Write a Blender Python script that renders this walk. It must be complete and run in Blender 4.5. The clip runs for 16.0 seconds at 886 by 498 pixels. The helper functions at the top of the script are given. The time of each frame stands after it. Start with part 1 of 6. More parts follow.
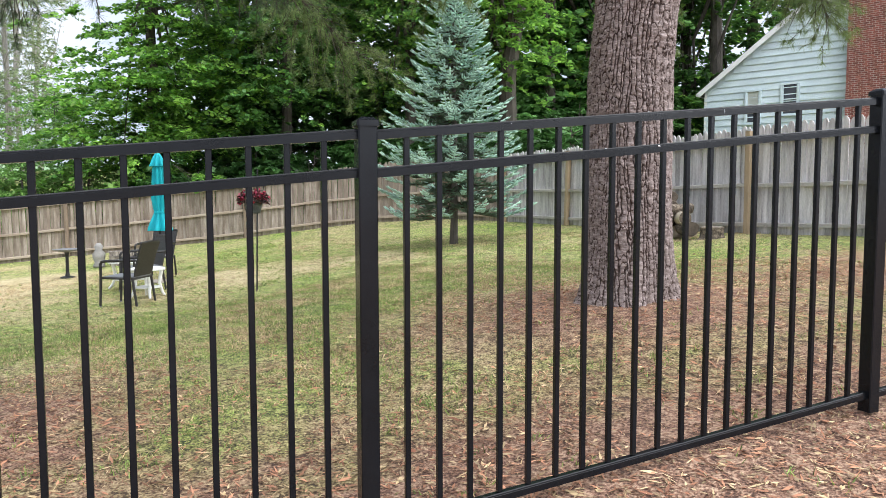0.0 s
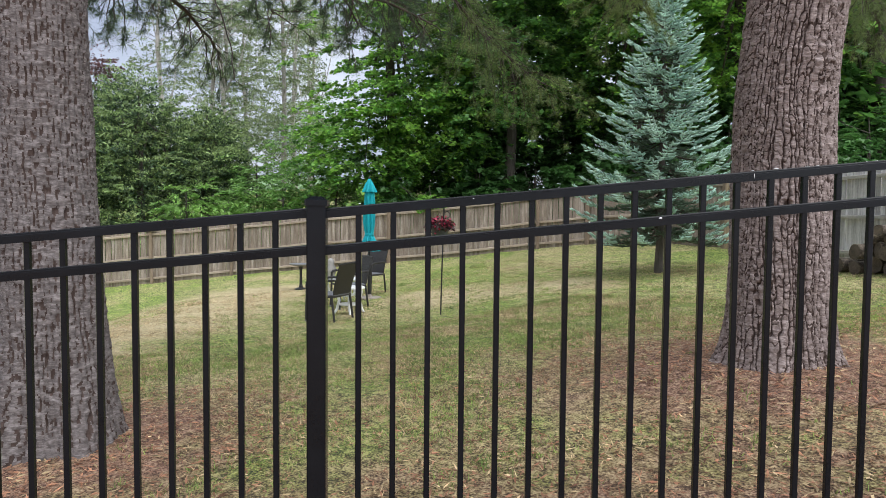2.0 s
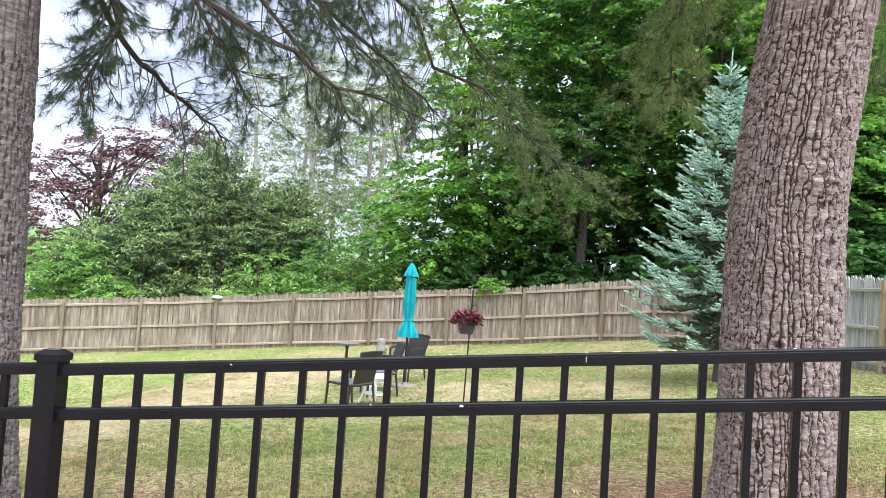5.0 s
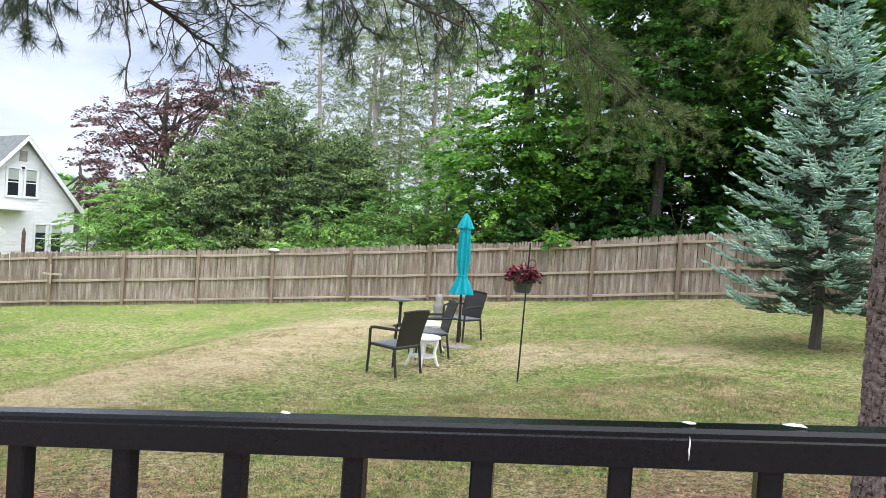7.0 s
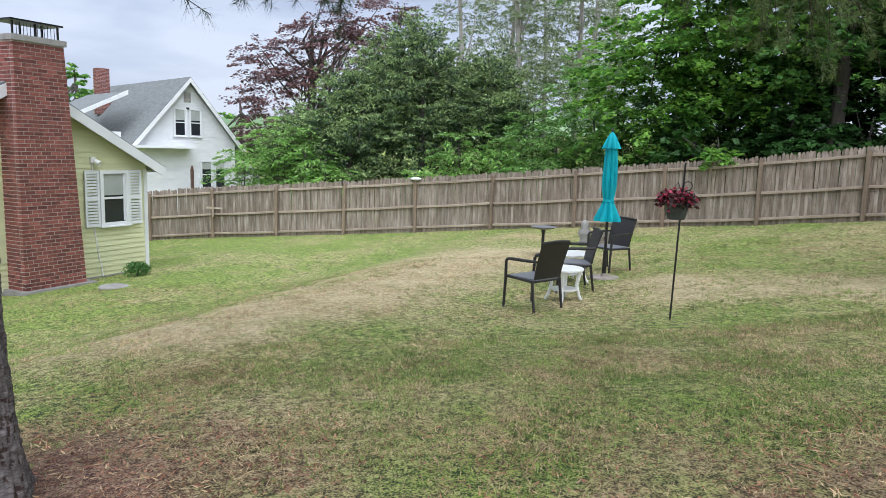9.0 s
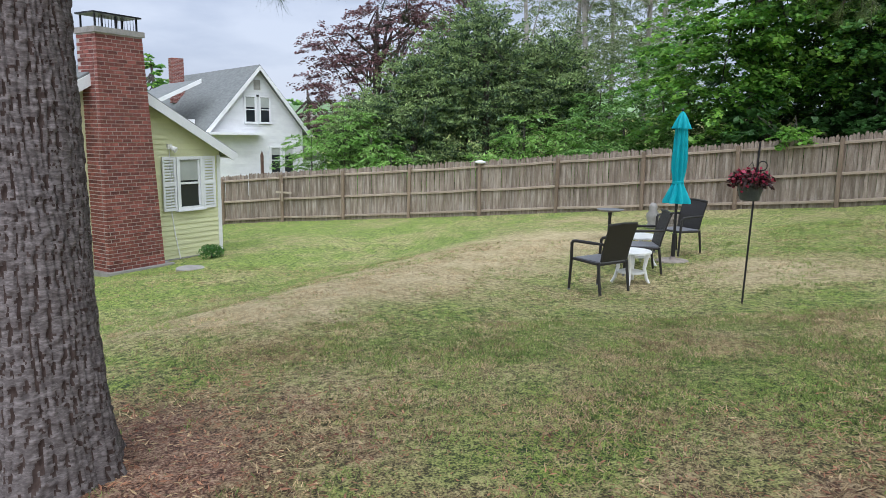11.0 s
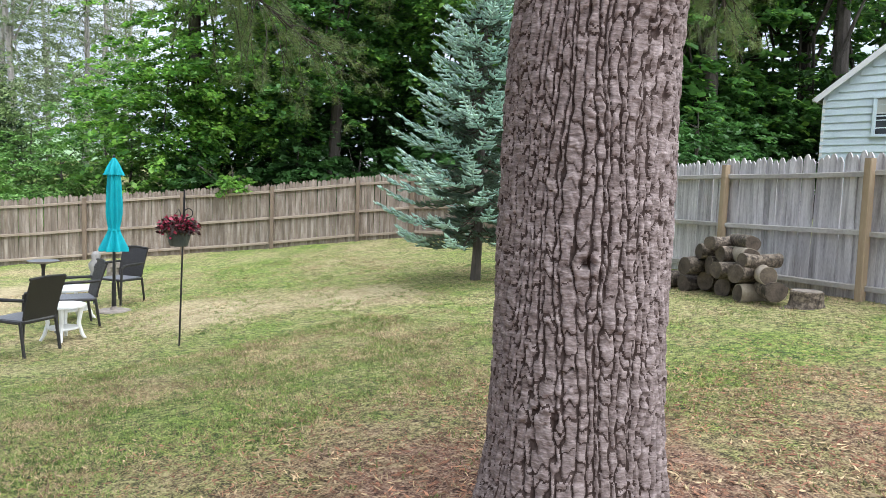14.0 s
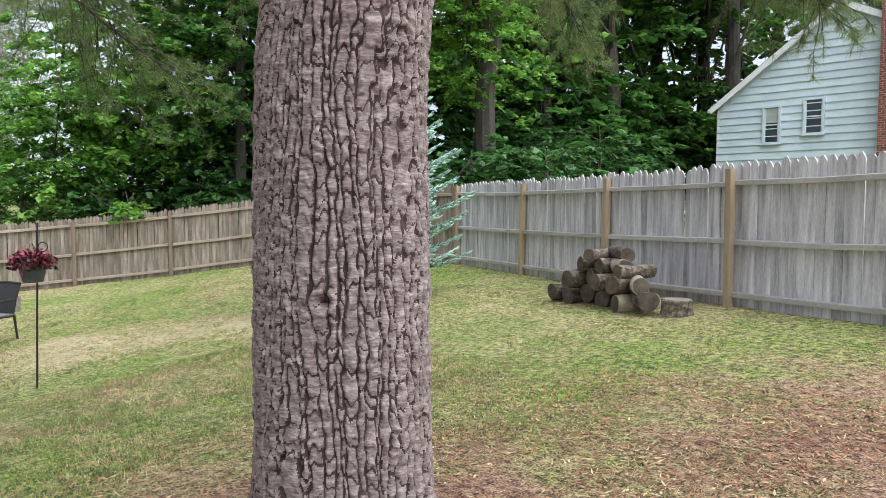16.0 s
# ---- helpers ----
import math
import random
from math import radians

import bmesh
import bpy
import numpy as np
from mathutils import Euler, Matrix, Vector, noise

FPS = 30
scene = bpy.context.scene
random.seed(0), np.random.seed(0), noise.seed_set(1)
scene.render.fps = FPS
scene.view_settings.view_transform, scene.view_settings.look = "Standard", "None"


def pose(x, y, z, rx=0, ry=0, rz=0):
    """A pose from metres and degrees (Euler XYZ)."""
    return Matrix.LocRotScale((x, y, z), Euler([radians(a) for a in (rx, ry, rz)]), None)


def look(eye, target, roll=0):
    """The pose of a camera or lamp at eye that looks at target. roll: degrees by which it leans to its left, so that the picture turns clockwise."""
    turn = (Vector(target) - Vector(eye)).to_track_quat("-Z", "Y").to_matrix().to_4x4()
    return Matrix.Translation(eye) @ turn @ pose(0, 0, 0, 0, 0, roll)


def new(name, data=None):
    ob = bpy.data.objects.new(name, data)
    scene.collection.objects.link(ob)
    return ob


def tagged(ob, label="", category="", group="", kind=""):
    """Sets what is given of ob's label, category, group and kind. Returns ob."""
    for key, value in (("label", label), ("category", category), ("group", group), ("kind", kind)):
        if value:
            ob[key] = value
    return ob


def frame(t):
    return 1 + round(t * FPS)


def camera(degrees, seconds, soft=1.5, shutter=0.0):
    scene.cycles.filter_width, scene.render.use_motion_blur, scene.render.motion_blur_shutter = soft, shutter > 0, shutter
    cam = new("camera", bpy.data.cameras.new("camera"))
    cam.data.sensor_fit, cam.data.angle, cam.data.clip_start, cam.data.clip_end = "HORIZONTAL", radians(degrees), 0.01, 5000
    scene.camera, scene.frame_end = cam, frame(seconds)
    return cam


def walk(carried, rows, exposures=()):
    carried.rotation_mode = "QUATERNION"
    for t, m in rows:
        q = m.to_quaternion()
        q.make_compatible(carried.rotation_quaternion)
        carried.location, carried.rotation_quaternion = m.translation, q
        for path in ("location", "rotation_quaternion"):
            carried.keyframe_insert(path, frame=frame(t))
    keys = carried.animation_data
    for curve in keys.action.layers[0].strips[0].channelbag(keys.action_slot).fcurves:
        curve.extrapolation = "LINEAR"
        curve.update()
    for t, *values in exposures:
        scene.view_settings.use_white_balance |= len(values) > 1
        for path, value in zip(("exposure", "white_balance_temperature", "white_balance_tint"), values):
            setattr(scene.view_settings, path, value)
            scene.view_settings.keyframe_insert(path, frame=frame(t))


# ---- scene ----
cam = camera(64.3, 16.0, soft=0.6)
PATH = [
    (0, (0.158, 1.326, 1.694), (-1.003, 2.948, 1.551), -0.1),
    (0.5, (0.353, 1.53, 1.75), (-0.898, 3.084, 1.608), -0.3),
    (1, (0.479, 1.77, 1.799), (-0.918, 3.195, 1.672), -0.3),
    (1.5, (0.655, 1.932, 1.833), (-0.902, 3.183, 1.719), -0.0),
    (2, (0.779, 2.05, 1.904), (-0.866, 3.184, 1.799), 0.5),
    (2.5, (0.836, 2.031, 1.913), (-0.824, 3.141, 1.807), 0.6),
    (3, (0.999, 2.145, 1.972), (-0.649, 3.276, 1.896), 1.5),
    (3.5, (1.047, 2.452, 2.010), (-0.574, 3.622, 2.001), 1.9),
    (4, (1.016, 2.653, 2.111), (-0.623, 3.797, 2.190), 2.3),
    (4.2, (1.030, 2.730, 2.160), (-0.643, 3.822, 2.254), 2.6),
    (6.3, (0.217, 3.618, 2.217), (-1.626, 4.395, 2.240), 3.9),
    (6.5, (0.116, 3.692, 2.200), (-1.733, 4.456, 2.200), 3.9),
    (7, (-0.125, 3.829, 2.191), (-1.984, 4.565, 2.142), 3.9),
    (7.5, (-0.393, 4.025, 2.205), (-2.267, 4.712, 2.074), 3.9),
    (8, (-0.611, 4.202, 2.225), (-2.505, 4.803, 1.998), 3.7),
    (8.5, (-0.738, 4.207, 2.198), (-2.661, 4.692, 1.946), 2.6),
    (9, (-0.744, 4.196, 2.183), (-2.696, 4.533, 1.904), 1.7),
    (9.5, (-0.717, 4.174, 2.183), (-2.683, 4.37, 1.872), 1.0),
    (9.7, (-0.711, 4.191, 2.166), (-2.68, 4.329, 1.845), 0.8),
    (11.8, (-0.692, 4.171, 2.163), (-2.65, 4.391, 1.816), 1.5),
    (12, (-0.683, 4.187, 2.164), (-2.624, 4.527, 1.822), 1.4),
    (12.5, (-0.677, 4.263, 2.153), (-2.529, 4.951, 1.843), 1.4),
    (12.9, (-0.574, 4.311, 2.176), (-2.302, 5.28, 1.9), 2.4),
    (13, (-0.556, 4.328, 2.178), (-2.25, 5.358, 1.916), 2.2),
    (13.5, (-0.491, 4.37, 2.196), (-2.023, 5.64, 1.996), 2.3),
    (14, (-0.435, 4.404, 2.201), (-1.808, 5.849, 2.042), 2.2),
    (14.5, (-0.37, 4.455, 2.199), (-1.595, 6.029, 2.062), 2.1),
    (15, (-0.31, 4.49, 2.194), (-1.431, 6.142, 2.077), 2.0),
    (15.5, (-0.16, 4.669, 2.232), (-1.266, 6.332, 2.121), 1.5),
    (16, (-0.002, 4.899, 2.281), (-1.233, 6.472, 2.17), 0.3),
]
EXPOSURES = [(t, s, 5850 if 8.5 <= t <= 13.6 else 6150 if t < 3 else 6050, 10) for t, s in ((0, 1.38), (1.2, 1.27), (1.6, 1.2), (2, 0.88), (2.5, 0.96), (3, 1.1), (3.5, 1.46), (4, 1.66), (6.5, 1.3), (7.5, 1.05), (8.5, 0.86), (9.5, 0.75), (12, 0.68), (13, 0.98), (13.6, 1.3), (14.5, 1.24), (16, 1.19))]
walk(cam, [(t, look(eye, target, roll)) for t, eye, target, roll in PATH], EXPOSURES)

# ---------------------------------------------------------------- sky and sun
world = bpy.data.worlds.new("sky")
scene.world = world
world.use_nodes = True
wn, wl = world.node_tree.nodes, world.node_tree.links
wn.clear()
sky = wn.new("ShaderNodeTexSky")
sky.sky_type, sky.sun_disc = "NISHITA", False
sky.sun_elevation, sky.sun_rotation = radians(56.3), radians(86)
sky.air_density, sky.dust_density = 1.0, 3.0
coords = wn.new("ShaderNodeTexCoord")
stretch = wn.new("ShaderNodeMapping")
stretch.inputs["Scale"].default_value = (1.0, 1.0, 3.2)
clouds = wn.new("ShaderNodeTexNoise")
clouds.inputs["Scale"].default_value, clouds.inputs["Detail"].default_value = 2.6, 6.0
tones = wn.new("ShaderNodeValToRGB")
tones.color_ramp.elements[0].position, tones.color_ramp.elements[0].color = 0.40, (2.45, 2.65, 3.2, 1)
tones.color_ramp.elements[1].position, tones.color_ramp.elements[1].color = 0.58, (3.9, 4.0, 4.35, 1)
cover = wn.new("ShaderNodeMixRGB")
cover.inputs["Fac"].default_value = 0.88
back, sky_out = wn.new("ShaderNodeBackground"), wn.new("ShaderNodeOutputWorld")
back.inputs["Strength"].default_value = 0.12
wl.new(coords.outputs["Generated"], stretch.inputs["Vector"])
wl.new(stretch.outputs["Vector"], clouds.inputs["Vector"])
wl.new(clouds.outputs["Fac"], tones.inputs["Fac"])
wl.new(sky.outputs["Color"], cover.inputs["Color1"])
wl.new(tones.outputs["Color"], cover.inputs["Color2"])
wl.new(cover.outputs["Color"], back.inputs["Color"])
wl.new(back.outputs["Background"], sky_out.inputs["Surface"])
sun = new("sun", bpy.data.lights.new("sun", "SUN"))
sun.data.energy, sun.data.angle, sun.data.color = 2.9, radians(100), (1.0, 0.98, 0.95)
sun.matrix_world = look((16, 1, 24), (0, 0, 0))

# ---------------------------------------------------------------- materials


def ramp(nodes, stops):
    node = nodes.new("ShaderNodeValToRGB")
    e = node.color_ramp.elements
    while len(e) < len(stops):
        e.new(0.5)
    for k, (p, c) in enumerate(stops):
        e[k].position, e[k].color = p, (*c, 1)
    return node


def material(name, stops, scale=8.0, rough=0.7, metal=0.0, bump=0.3, fine=60.0, stretch3=(1, 1, 1), spread=0.25, leafy=0.0, island=False, bump_far=0.01, second=None):
    """Noise of two sizes between the colours in stops, with a fine bump; spread: how far alike pieces differ in brightness."""
    mat = bpy.data.materials.new(name)
    mat.use_nodes = True
    n, l = mat.node_tree.nodes, mat.node_tree.links
    n.clear()
    out, shade = n.new("ShaderNodeOutputMaterial"), n.new("ShaderNodeBsdfPrincipled")
    co, mp = n.new("ShaderNodeTexCoord"), n.new("ShaderNodeMapping")
    mp.inputs["Scale"].default_value = stretch3
    big, small = n.new("ShaderNodeTexNoise"), n.new("ShaderNodeTexNoise")
    big.inputs["Scale"].default_value, big.inputs["Detail"].default_value = scale, 5
    small.inputs["Scale"].default_value, small.inputs["Detail"].default_value = fine, 4
    l.new(co.outputs["Object"], mp.inputs["Vector"])
    info = n.new("ShaderNodeObjectInfo")
    if island:
        geo = n.new("ShaderNodeNewGeometry")
        chance = geo.outputs["Random Per Island"]
    else:
        chance = info.outputs["Random"]
    shift = n.new("ShaderNodeVectorMath")
    shift.operation = "MULTIPLY_ADD"
    l.new(chance, shift.inputs[0])
    shift.inputs[1].default_value = (17, 29, 11)
    l.new(mp.outputs["Vector"], shift.inputs[2])
    for t in (big, small):
        l.new((mp.outputs["Vector"] if leafy else shift.outputs["Vector"]), t.inputs["Vector"])
    mixed = n.new("ShaderNodeMath")
    mixed.operation = "MULTIPLY_ADD"
    l.new(small.outputs["Fac"], mixed.inputs[0])
    mixed.inputs[1].default_value = 0.45
    half = n.new("ShaderNodeMath")
    half.operation = "MULTIPLY_ADD"
    l.new(big.outputs["Fac"], half.inputs[0])
    half.inputs[1].default_value, half.inputs[2].default_value = 0.75, -0.1
    l.new(half.outputs[0], mixed.inputs[2])
    col = ramp(n, stops)
    l.new(mixed.outputs[0], col.inputs["Fac"])
    vary = n.new("ShaderNodeHueSaturation")
    lift = n.new("ShaderNodeMapRange")
    lift.inputs["To Min"].default_value, lift.inputs["To Max"].default_value = 1 - spread, 1 + spread
    l.new(chance, lift.inputs["Value"])
    l.new(lift.outputs["Result"], vary.inputs["Value"])
    l.new(col.outputs["Color"], vary.inputs["Color"])
    l.new(vary.outputs["Color"], shade.inputs["Base Color"])
    shade.inputs["Roughness"].default_value, shade.inputs["Metallic"].default_value = rough, metal
    if bump:
        b = n.new("ShaderNodeBump")
        b.inputs["Strength"].default_value, b.inputs["Distance"].default_value = bump, bump_far
        l.new(mixed.outputs[0], b.inputs["Height"])
        l.new(b.outputs["Normal"], shade.inputs["Normal"])
    if leafy:
        thin, mix = n.new("ShaderNodeBsdfTranslucent"), n.new("ShaderNodeMixShader")
        l.new(vary.outputs["Color"], thin.inputs["Color"])
        mix.inputs["Fac"].default_value = leafy
        l.new(shade.outputs["BSDF"], mix.inputs[1])
        l.new(thin.outputs["BSDF"], mix.inputs[2])
        l.new(mix.outputs["Shader"], out.inputs["Surface"])
    else:
        l.new(shade.outputs["BSDF"], out.inputs["Surface"])
    return mat


def dull(mat, level):
    """Sets how strongly the surface mirrors at a right angle."""
    mat.node_tree.nodes["Principled BSDF"].inputs["Specular IOR Level"].default_value = level
    return mat


def leaf(name, dark, light, scale=0.6, spread=0.4, through_light=0.35, rough=0.45):
    return material(name, [(0.35, dark), (0.65, light)], scale, rough, bump=0, fine=6, spread=spread, leafy=through_light, island=True)


BLACK = dull(material("black_powder_coat", [(0.3, (0.004, 0.0048, 0.006)), (0.7, (0.008, 0.0095, 0.012))], 5, 0.22, bump=0.04, fine=250, spread=0.05), 0.22)
WEST_WOOD = material("brown_weathered_wood", [(0.28, (0.11, 0.083, 0.060)), (0.5, (0.235, 0.19, 0.15)), (0.72, (0.42, 0.375, 0.325))], 1.6, 0.85, bump=0.5, fine=30, stretch3=(6, 6, 1.1), spread=0.2)
WEST_RAIL = material("brown_rail_wood", [(0.25, (0.24, 0.185, 0.135)), (0.75, (0.44, 0.37, 0.29))], 2, 0.85, bump=0.4, fine=30, spread=0.12)
WEST_POST = material("brown_fence_post_wood", [(0.25, (0.14, 0.10, 0.07)), (0.75, (0.30, 0.23, 0.165))], 2, 0.85, bump=0.4, fine=30, stretch3=(4, 4, 0.6), spread=0.12)
GREY_WOOD = material("grey_weathered_wood", [(0.28, (0.22, 0.205, 0.21)), (0.5, (0.48, 0.46, 0.468)), (0.72, (0.70, 0.675, 0.68))], 2.4, 0.85, bump=0.5, fine=28, stretch3=(7, 7, 0.6), spread=0.2)
GREY_RAIL = material("grey_rail_wood", [(0.25, (0.30, 0.28, 0.255)), (0.75, (0.54, 0.51, 0.48))], 2, 0.85, bump=0.4, fine=25, spread=0.12)
TAN_POST = material("tan_fence_post_wood", [(0.25, (0.28, 0.20, 0.12)), (0.75, (0.48, 0.38, 0.25))], 2, 0.8, bump=0.4, fine=24, stretch3=(5, 5, 0.5), spread=0.1)
BARK = dull(material("pine_bark", [(0.30, (0.12, 0.092, 0.082)), (0.5, (0.225, 0.182, 0.168)), (0.68, (0.40, 0.34, 0.32))], 16.0, 0.95, bump=1.0, fine=48, stretch3=(1, 1, 3.2), spread=0.0, bump_far=0.012), 0.1)
# Greyer than the first pine, and darkened for the shade on this trunk.
SHADED_GREY_BARK = dull(material("shaded_grey_pine_bark", [(0.30, (0.082, 0.070, 0.066)), (0.5, (0.155, 0.136, 0.131)), (0.68, (0.28, 0.252, 0.245))], 16.0, 0.95, bump=1.0, fine=48, stretch3=(1, 1, 3.2), spread=0.0, bump_far=0.012), 0.1)
# Dark bark for furrow faces, with crevice shade put into its colour.
FURROW_SHADE = dull(material("furrow_shade_bark", [(0.3, (0.045, 0.031, 0.026)), (0.7, (0.10, 0.074, 0.065))], 14.0, 0.95, bump=0.8, fine=60, spread=0.0), 0.1)
DARK_BARK = material("dark_bark", [(0.3, (0.04, 0.035, 0.03)), (0.7, (0.11, 0.095, 0.08))], 5, 0.95, bump=0.8, fine=30, stretch3=(1, 1, 0.3), spread=0.2)
GREY_BARK = material("pale_grey_bark", [(0.3, (0.24, 0.225, 0.205)), (0.7, (0.42, 0.395, 0.36))], 4, 0.9, bump=0.4, fine=25, spread=0.2)
CUT_WOOD = material("cut_log_end", [(0.3, (0.045, 0.034, 0.026)), (0.7, (0.14, 0.11, 0.082))], 9, 0.9, bump=0.4, fine=50, spread=0.25)
STUMP_TOP = material("weathered_stump_top", [(0.3, (0.15, 0.125, 0.10)), (0.7, (0.32, 0.28, 0.23))], 9, 0.9, bump=0.4, fine=50, spread=0.1)
LOG_BARK = material("log_bark", [(0.36, (0.04, 0.031, 0.024)), (0.5, (0.11, 0.088, 0.066)), (0.64, (0.24, 0.195, 0.145))], 16, 0.95, bump=1.0, fine=45, spread=0.3)
MAPLE = leaf("maple_leaf", (0.12, 0.29, 0.05), (0.33, 0.56, 0.095), 1.0, 0.45, 0.55)
# Darker copy of the maple leaf, with crown shade put into its colour.
MAPLE_DARK = leaf("shaded_maple_leaf", (0.055, 0.15, 0.035), (0.13, 0.28, 0.06), 1.0, 0.45, 0.48)
# Leaf green darkened to stand for the shade below the trees.
UNDER = leaf("shaded_wood_leaf", (0.045, 0.115, 0.032), (0.10, 0.23, 0.055), 0.8, 0.5, 0.42)
PALE_WOOD = material("pale_split_wood", [(0.3, (0.28, 0.23, 0.17)), (0.7, (0.48, 0.42, 0.33))], 7, 0.9, bump=0.5, fine=40, spread=0.15)
YEW = leaf("young_yew_needle", (0.13, 0.21, 0.07), (0.30, 0.40, 0.15), 0.7, 0.5, 0.3, 0.6)
YEW_OLD = leaf("old_yew_needle", (0.03, 0.065, 0.03), (0.08, 0.135, 0.055), 0.7, 0.4, 0.2, 0.6)
SHRUB = leaf("shrub_leaf", (0.16, 0.32, 0.075), (0.30, 0.50, 0.13), 0.6, 0.35, 0.35)
SUMAC = leaf("sapling_leaf", (0.17, 0.34, 0.07), (0.32, 0.52, 0.13), 0.6, 0.3, 0.4)
COPPER = leaf("copper_maple_leaf", (0.11, 0.055, 0.06), (0.23, 0.125, 0.125), 0.5, 0.4, 0.25)
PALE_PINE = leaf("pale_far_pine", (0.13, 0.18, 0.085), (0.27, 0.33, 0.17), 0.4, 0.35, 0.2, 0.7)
NEEDLE = leaf("pine_needle", (0.03, 0.06, 0.026), (0.075, 0.125, 0.05), 0.8, 0.4, 0.15, 0.5)
# Lighter copy of the pine needle, with sunlight put into its colour.
NEEDLE_PALE = leaf("sunlit_pine_needle", (0.11, 0.175, 0.045), (0.24, 0.32, 0.105), 0.8, 0.35, 0.25, 0.5)
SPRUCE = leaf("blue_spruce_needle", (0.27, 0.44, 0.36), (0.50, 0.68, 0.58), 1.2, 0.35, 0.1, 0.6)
# Dull older needles, coloured darker still for the shade inside the crown.
SPRUCE_INNER = leaf("inner_spruce_needle", (0.06, 0.10, 0.06), (0.13, 0.19, 0.12), 1.2, 0.3, 0.1, 0.7)
TWIG = material("twig", [(0.3, (0.035, 0.028, 0.022)), (0.7, (0.09, 0.07, 0.055))], 8, 0.9, bump=0.3)
TEAL = material("teal_canvas", [(0.3, (0.0, 0.27, 0.33)), (0.7, (0.005, 0.40, 0.46))], 4, 0.75, bump=0.25, fine=160, spread=0.0)
WICKER = material("dark_brown_wicker", [(0.35, (0.008, 0.007, 0.007)), (0.65, (0.028, 0.025, 0.023))], 60, 0.5, bump=0.6, fine=150, spread=0.1)
GREY_MESH = material("grey_mesh_seat", [(0.35, (0.13, 0.135, 0.145)), (0.65, (0.22, 0.225, 0.24))], 60, 0.55, bump=0.5, fine=150, spread=0.05)
DARK_METAL = material("dark_metal", [(0.3, (0.012, 0.012, 0.013)), (0.7, (0.03, 0.03, 0.032))], 10, 0.4, 0.4, bump=0.1, spread=0.05)
WHITE_PLASTIC = material("white_plastic", [(0.3, (0.68, 0.68, 0.66)), (0.7, (0.82, 0.82, 0.80))], 6, 0.4, bump=0.05, spread=0.03)
WHITE_PAINT = material("white_house_paint", [(0.3, (0.62, 0.63, 0.65)), (0.7, (0.74, 0.75, 0.76))], 2, 0.6, bump=0.1, fine=40, spread=0.03)
GREEN_SIDING = material("pale_green_siding", [(0.3, (0.52, 0.53, 0.31)), (0.7, (0.63, 0.64, 0.40))], 1.5, 0.55, bump=0.05, fine=40, spread=0.03)
BLUE_SIDING = material("pale_blue_siding", [(0.25, (0.42, 0.51, 0.56)), (0.7, (0.58, 0.67, 0.72))], 1.2, 0.7, bump=0.1, fine=18, spread=0.06)
SHINGLE = material("grey_roof_shingle", [(0.3, (0.12, 0.132, 0.132)), (0.7, (0.21, 0.222, 0.22))], 3, 0.9, bump=0.5, fine=24, stretch3=(1, 1, 4), spread=0.05)
BRICK = material("red_brick", [(0.25, (0.05, 0.018, 0.017)), (0.5, (0.18, 0.055, 0.043)), (0.8, (0.31, 0.12, 0.095))], 6, 0.9, bump=0.5, fine=60, spread=0.35)
BRICK_LOOSE = material("joined_red_brick", [(0.25, (0.05, 0.018, 0.017)), (0.5, (0.18, 0.055, 0.043)), (0.8, (0.31, 0.12, 0.095))], 6, 0.9, bump=0.5, fine=60, spread=0.35, island=True)
MORTAR = material("mortar", [(0.3, (0.36, 0.33, 0.30)), (0.7, (0.52, 0.49, 0.46))], 8, 0.95, bump=0.3, spread=0.0)
CONCRETE = material("concrete", [(0.3, (0.20, 0.19, 0.18)), (0.7, (0.34, 0.33, 0.31))], 5, 0.9, bump=0.4, fine=40, spread=0.05)
PANE = material("dark_window_pane", [(0.3, (0.015, 0.018, 0.022)), (0.7, (0.03, 0.034, 0.04))], 1.0, 0.06, bump=0, spread=0.1)
BLIND = material("window_blind", [(0.3, (0.30, 0.32, 0.30)), (0.7, (0.42, 0.44, 0.42))], 2, 0.6, bump=0, spread=0.05)
DECK_WOOD = material("dark_brown_deck_wood", [(0.3, (0.045, 0.024, 0.018)), (0.7, (0.12, 0.065, 0.05))], 5, 0.8, bump=0.3, fine=30, spread=0.15)
POT = material("dark_green_pot", [(0.3, (0.03, 0.035, 0.03)), (0.7, (0.06, 0.066, 0.06))], 12, 0.5, bump=0.2, spread=0.0)
PINK = leaf("dark_pink_petal", (0.30, 0.02, 0.05), (0.55, 0.06, 0.13), 20, 0.4, 0.2)
COLEUS = leaf("dark_red_leaf", (0.035, 0.018, 0.016), (0.10, 0.035, 0.03), 12, 0.5, 0.2)
GRASS = leaf("grass_blade", (0.13, 0.205, 0.045), (0.33, 0.42, 0.115), 1.6, 0.6, 0.3, 0.6)
STRAW = leaf("dry_straw", (0.26, 0.185, 0.095), (0.60, 0.46, 0.265), 2.0, 0.6, 0.1, 0.8)
NEEDLE_LITTER = leaf("fallen_needle", (0.20, 0.085, 0.048), (0.48, 0.245, 0.14), 1.5, 0.5, 0.05, 0.85)
HILL = material("far_hill_green", [(0.3, (0.10, 0.17, 0.08)), (0.7, (0.22, 0.32, 0.16))], 0.02, 0.9, bump=0, fine=0.2, spread=0.0)
GLOBE = material("frosted_globe", [(0.3, (0.75, 0.77, 0.8)), (0.7, (0.85, 0.86, 0.88))], 5, 0.15, bump=0, spread=0.0)
STONE = material("old_grey_stone", [(0.3, (0.17, 0.14, 0.12)), (0.7, (0.36, 0.32, 0.28))], 14, 0.9, bump=0.6, fine=50, spread=0.2)

T1 = Vector((-1.905, 6.725, 0))
T2 = Vector((-4.04, 2.54, 0))
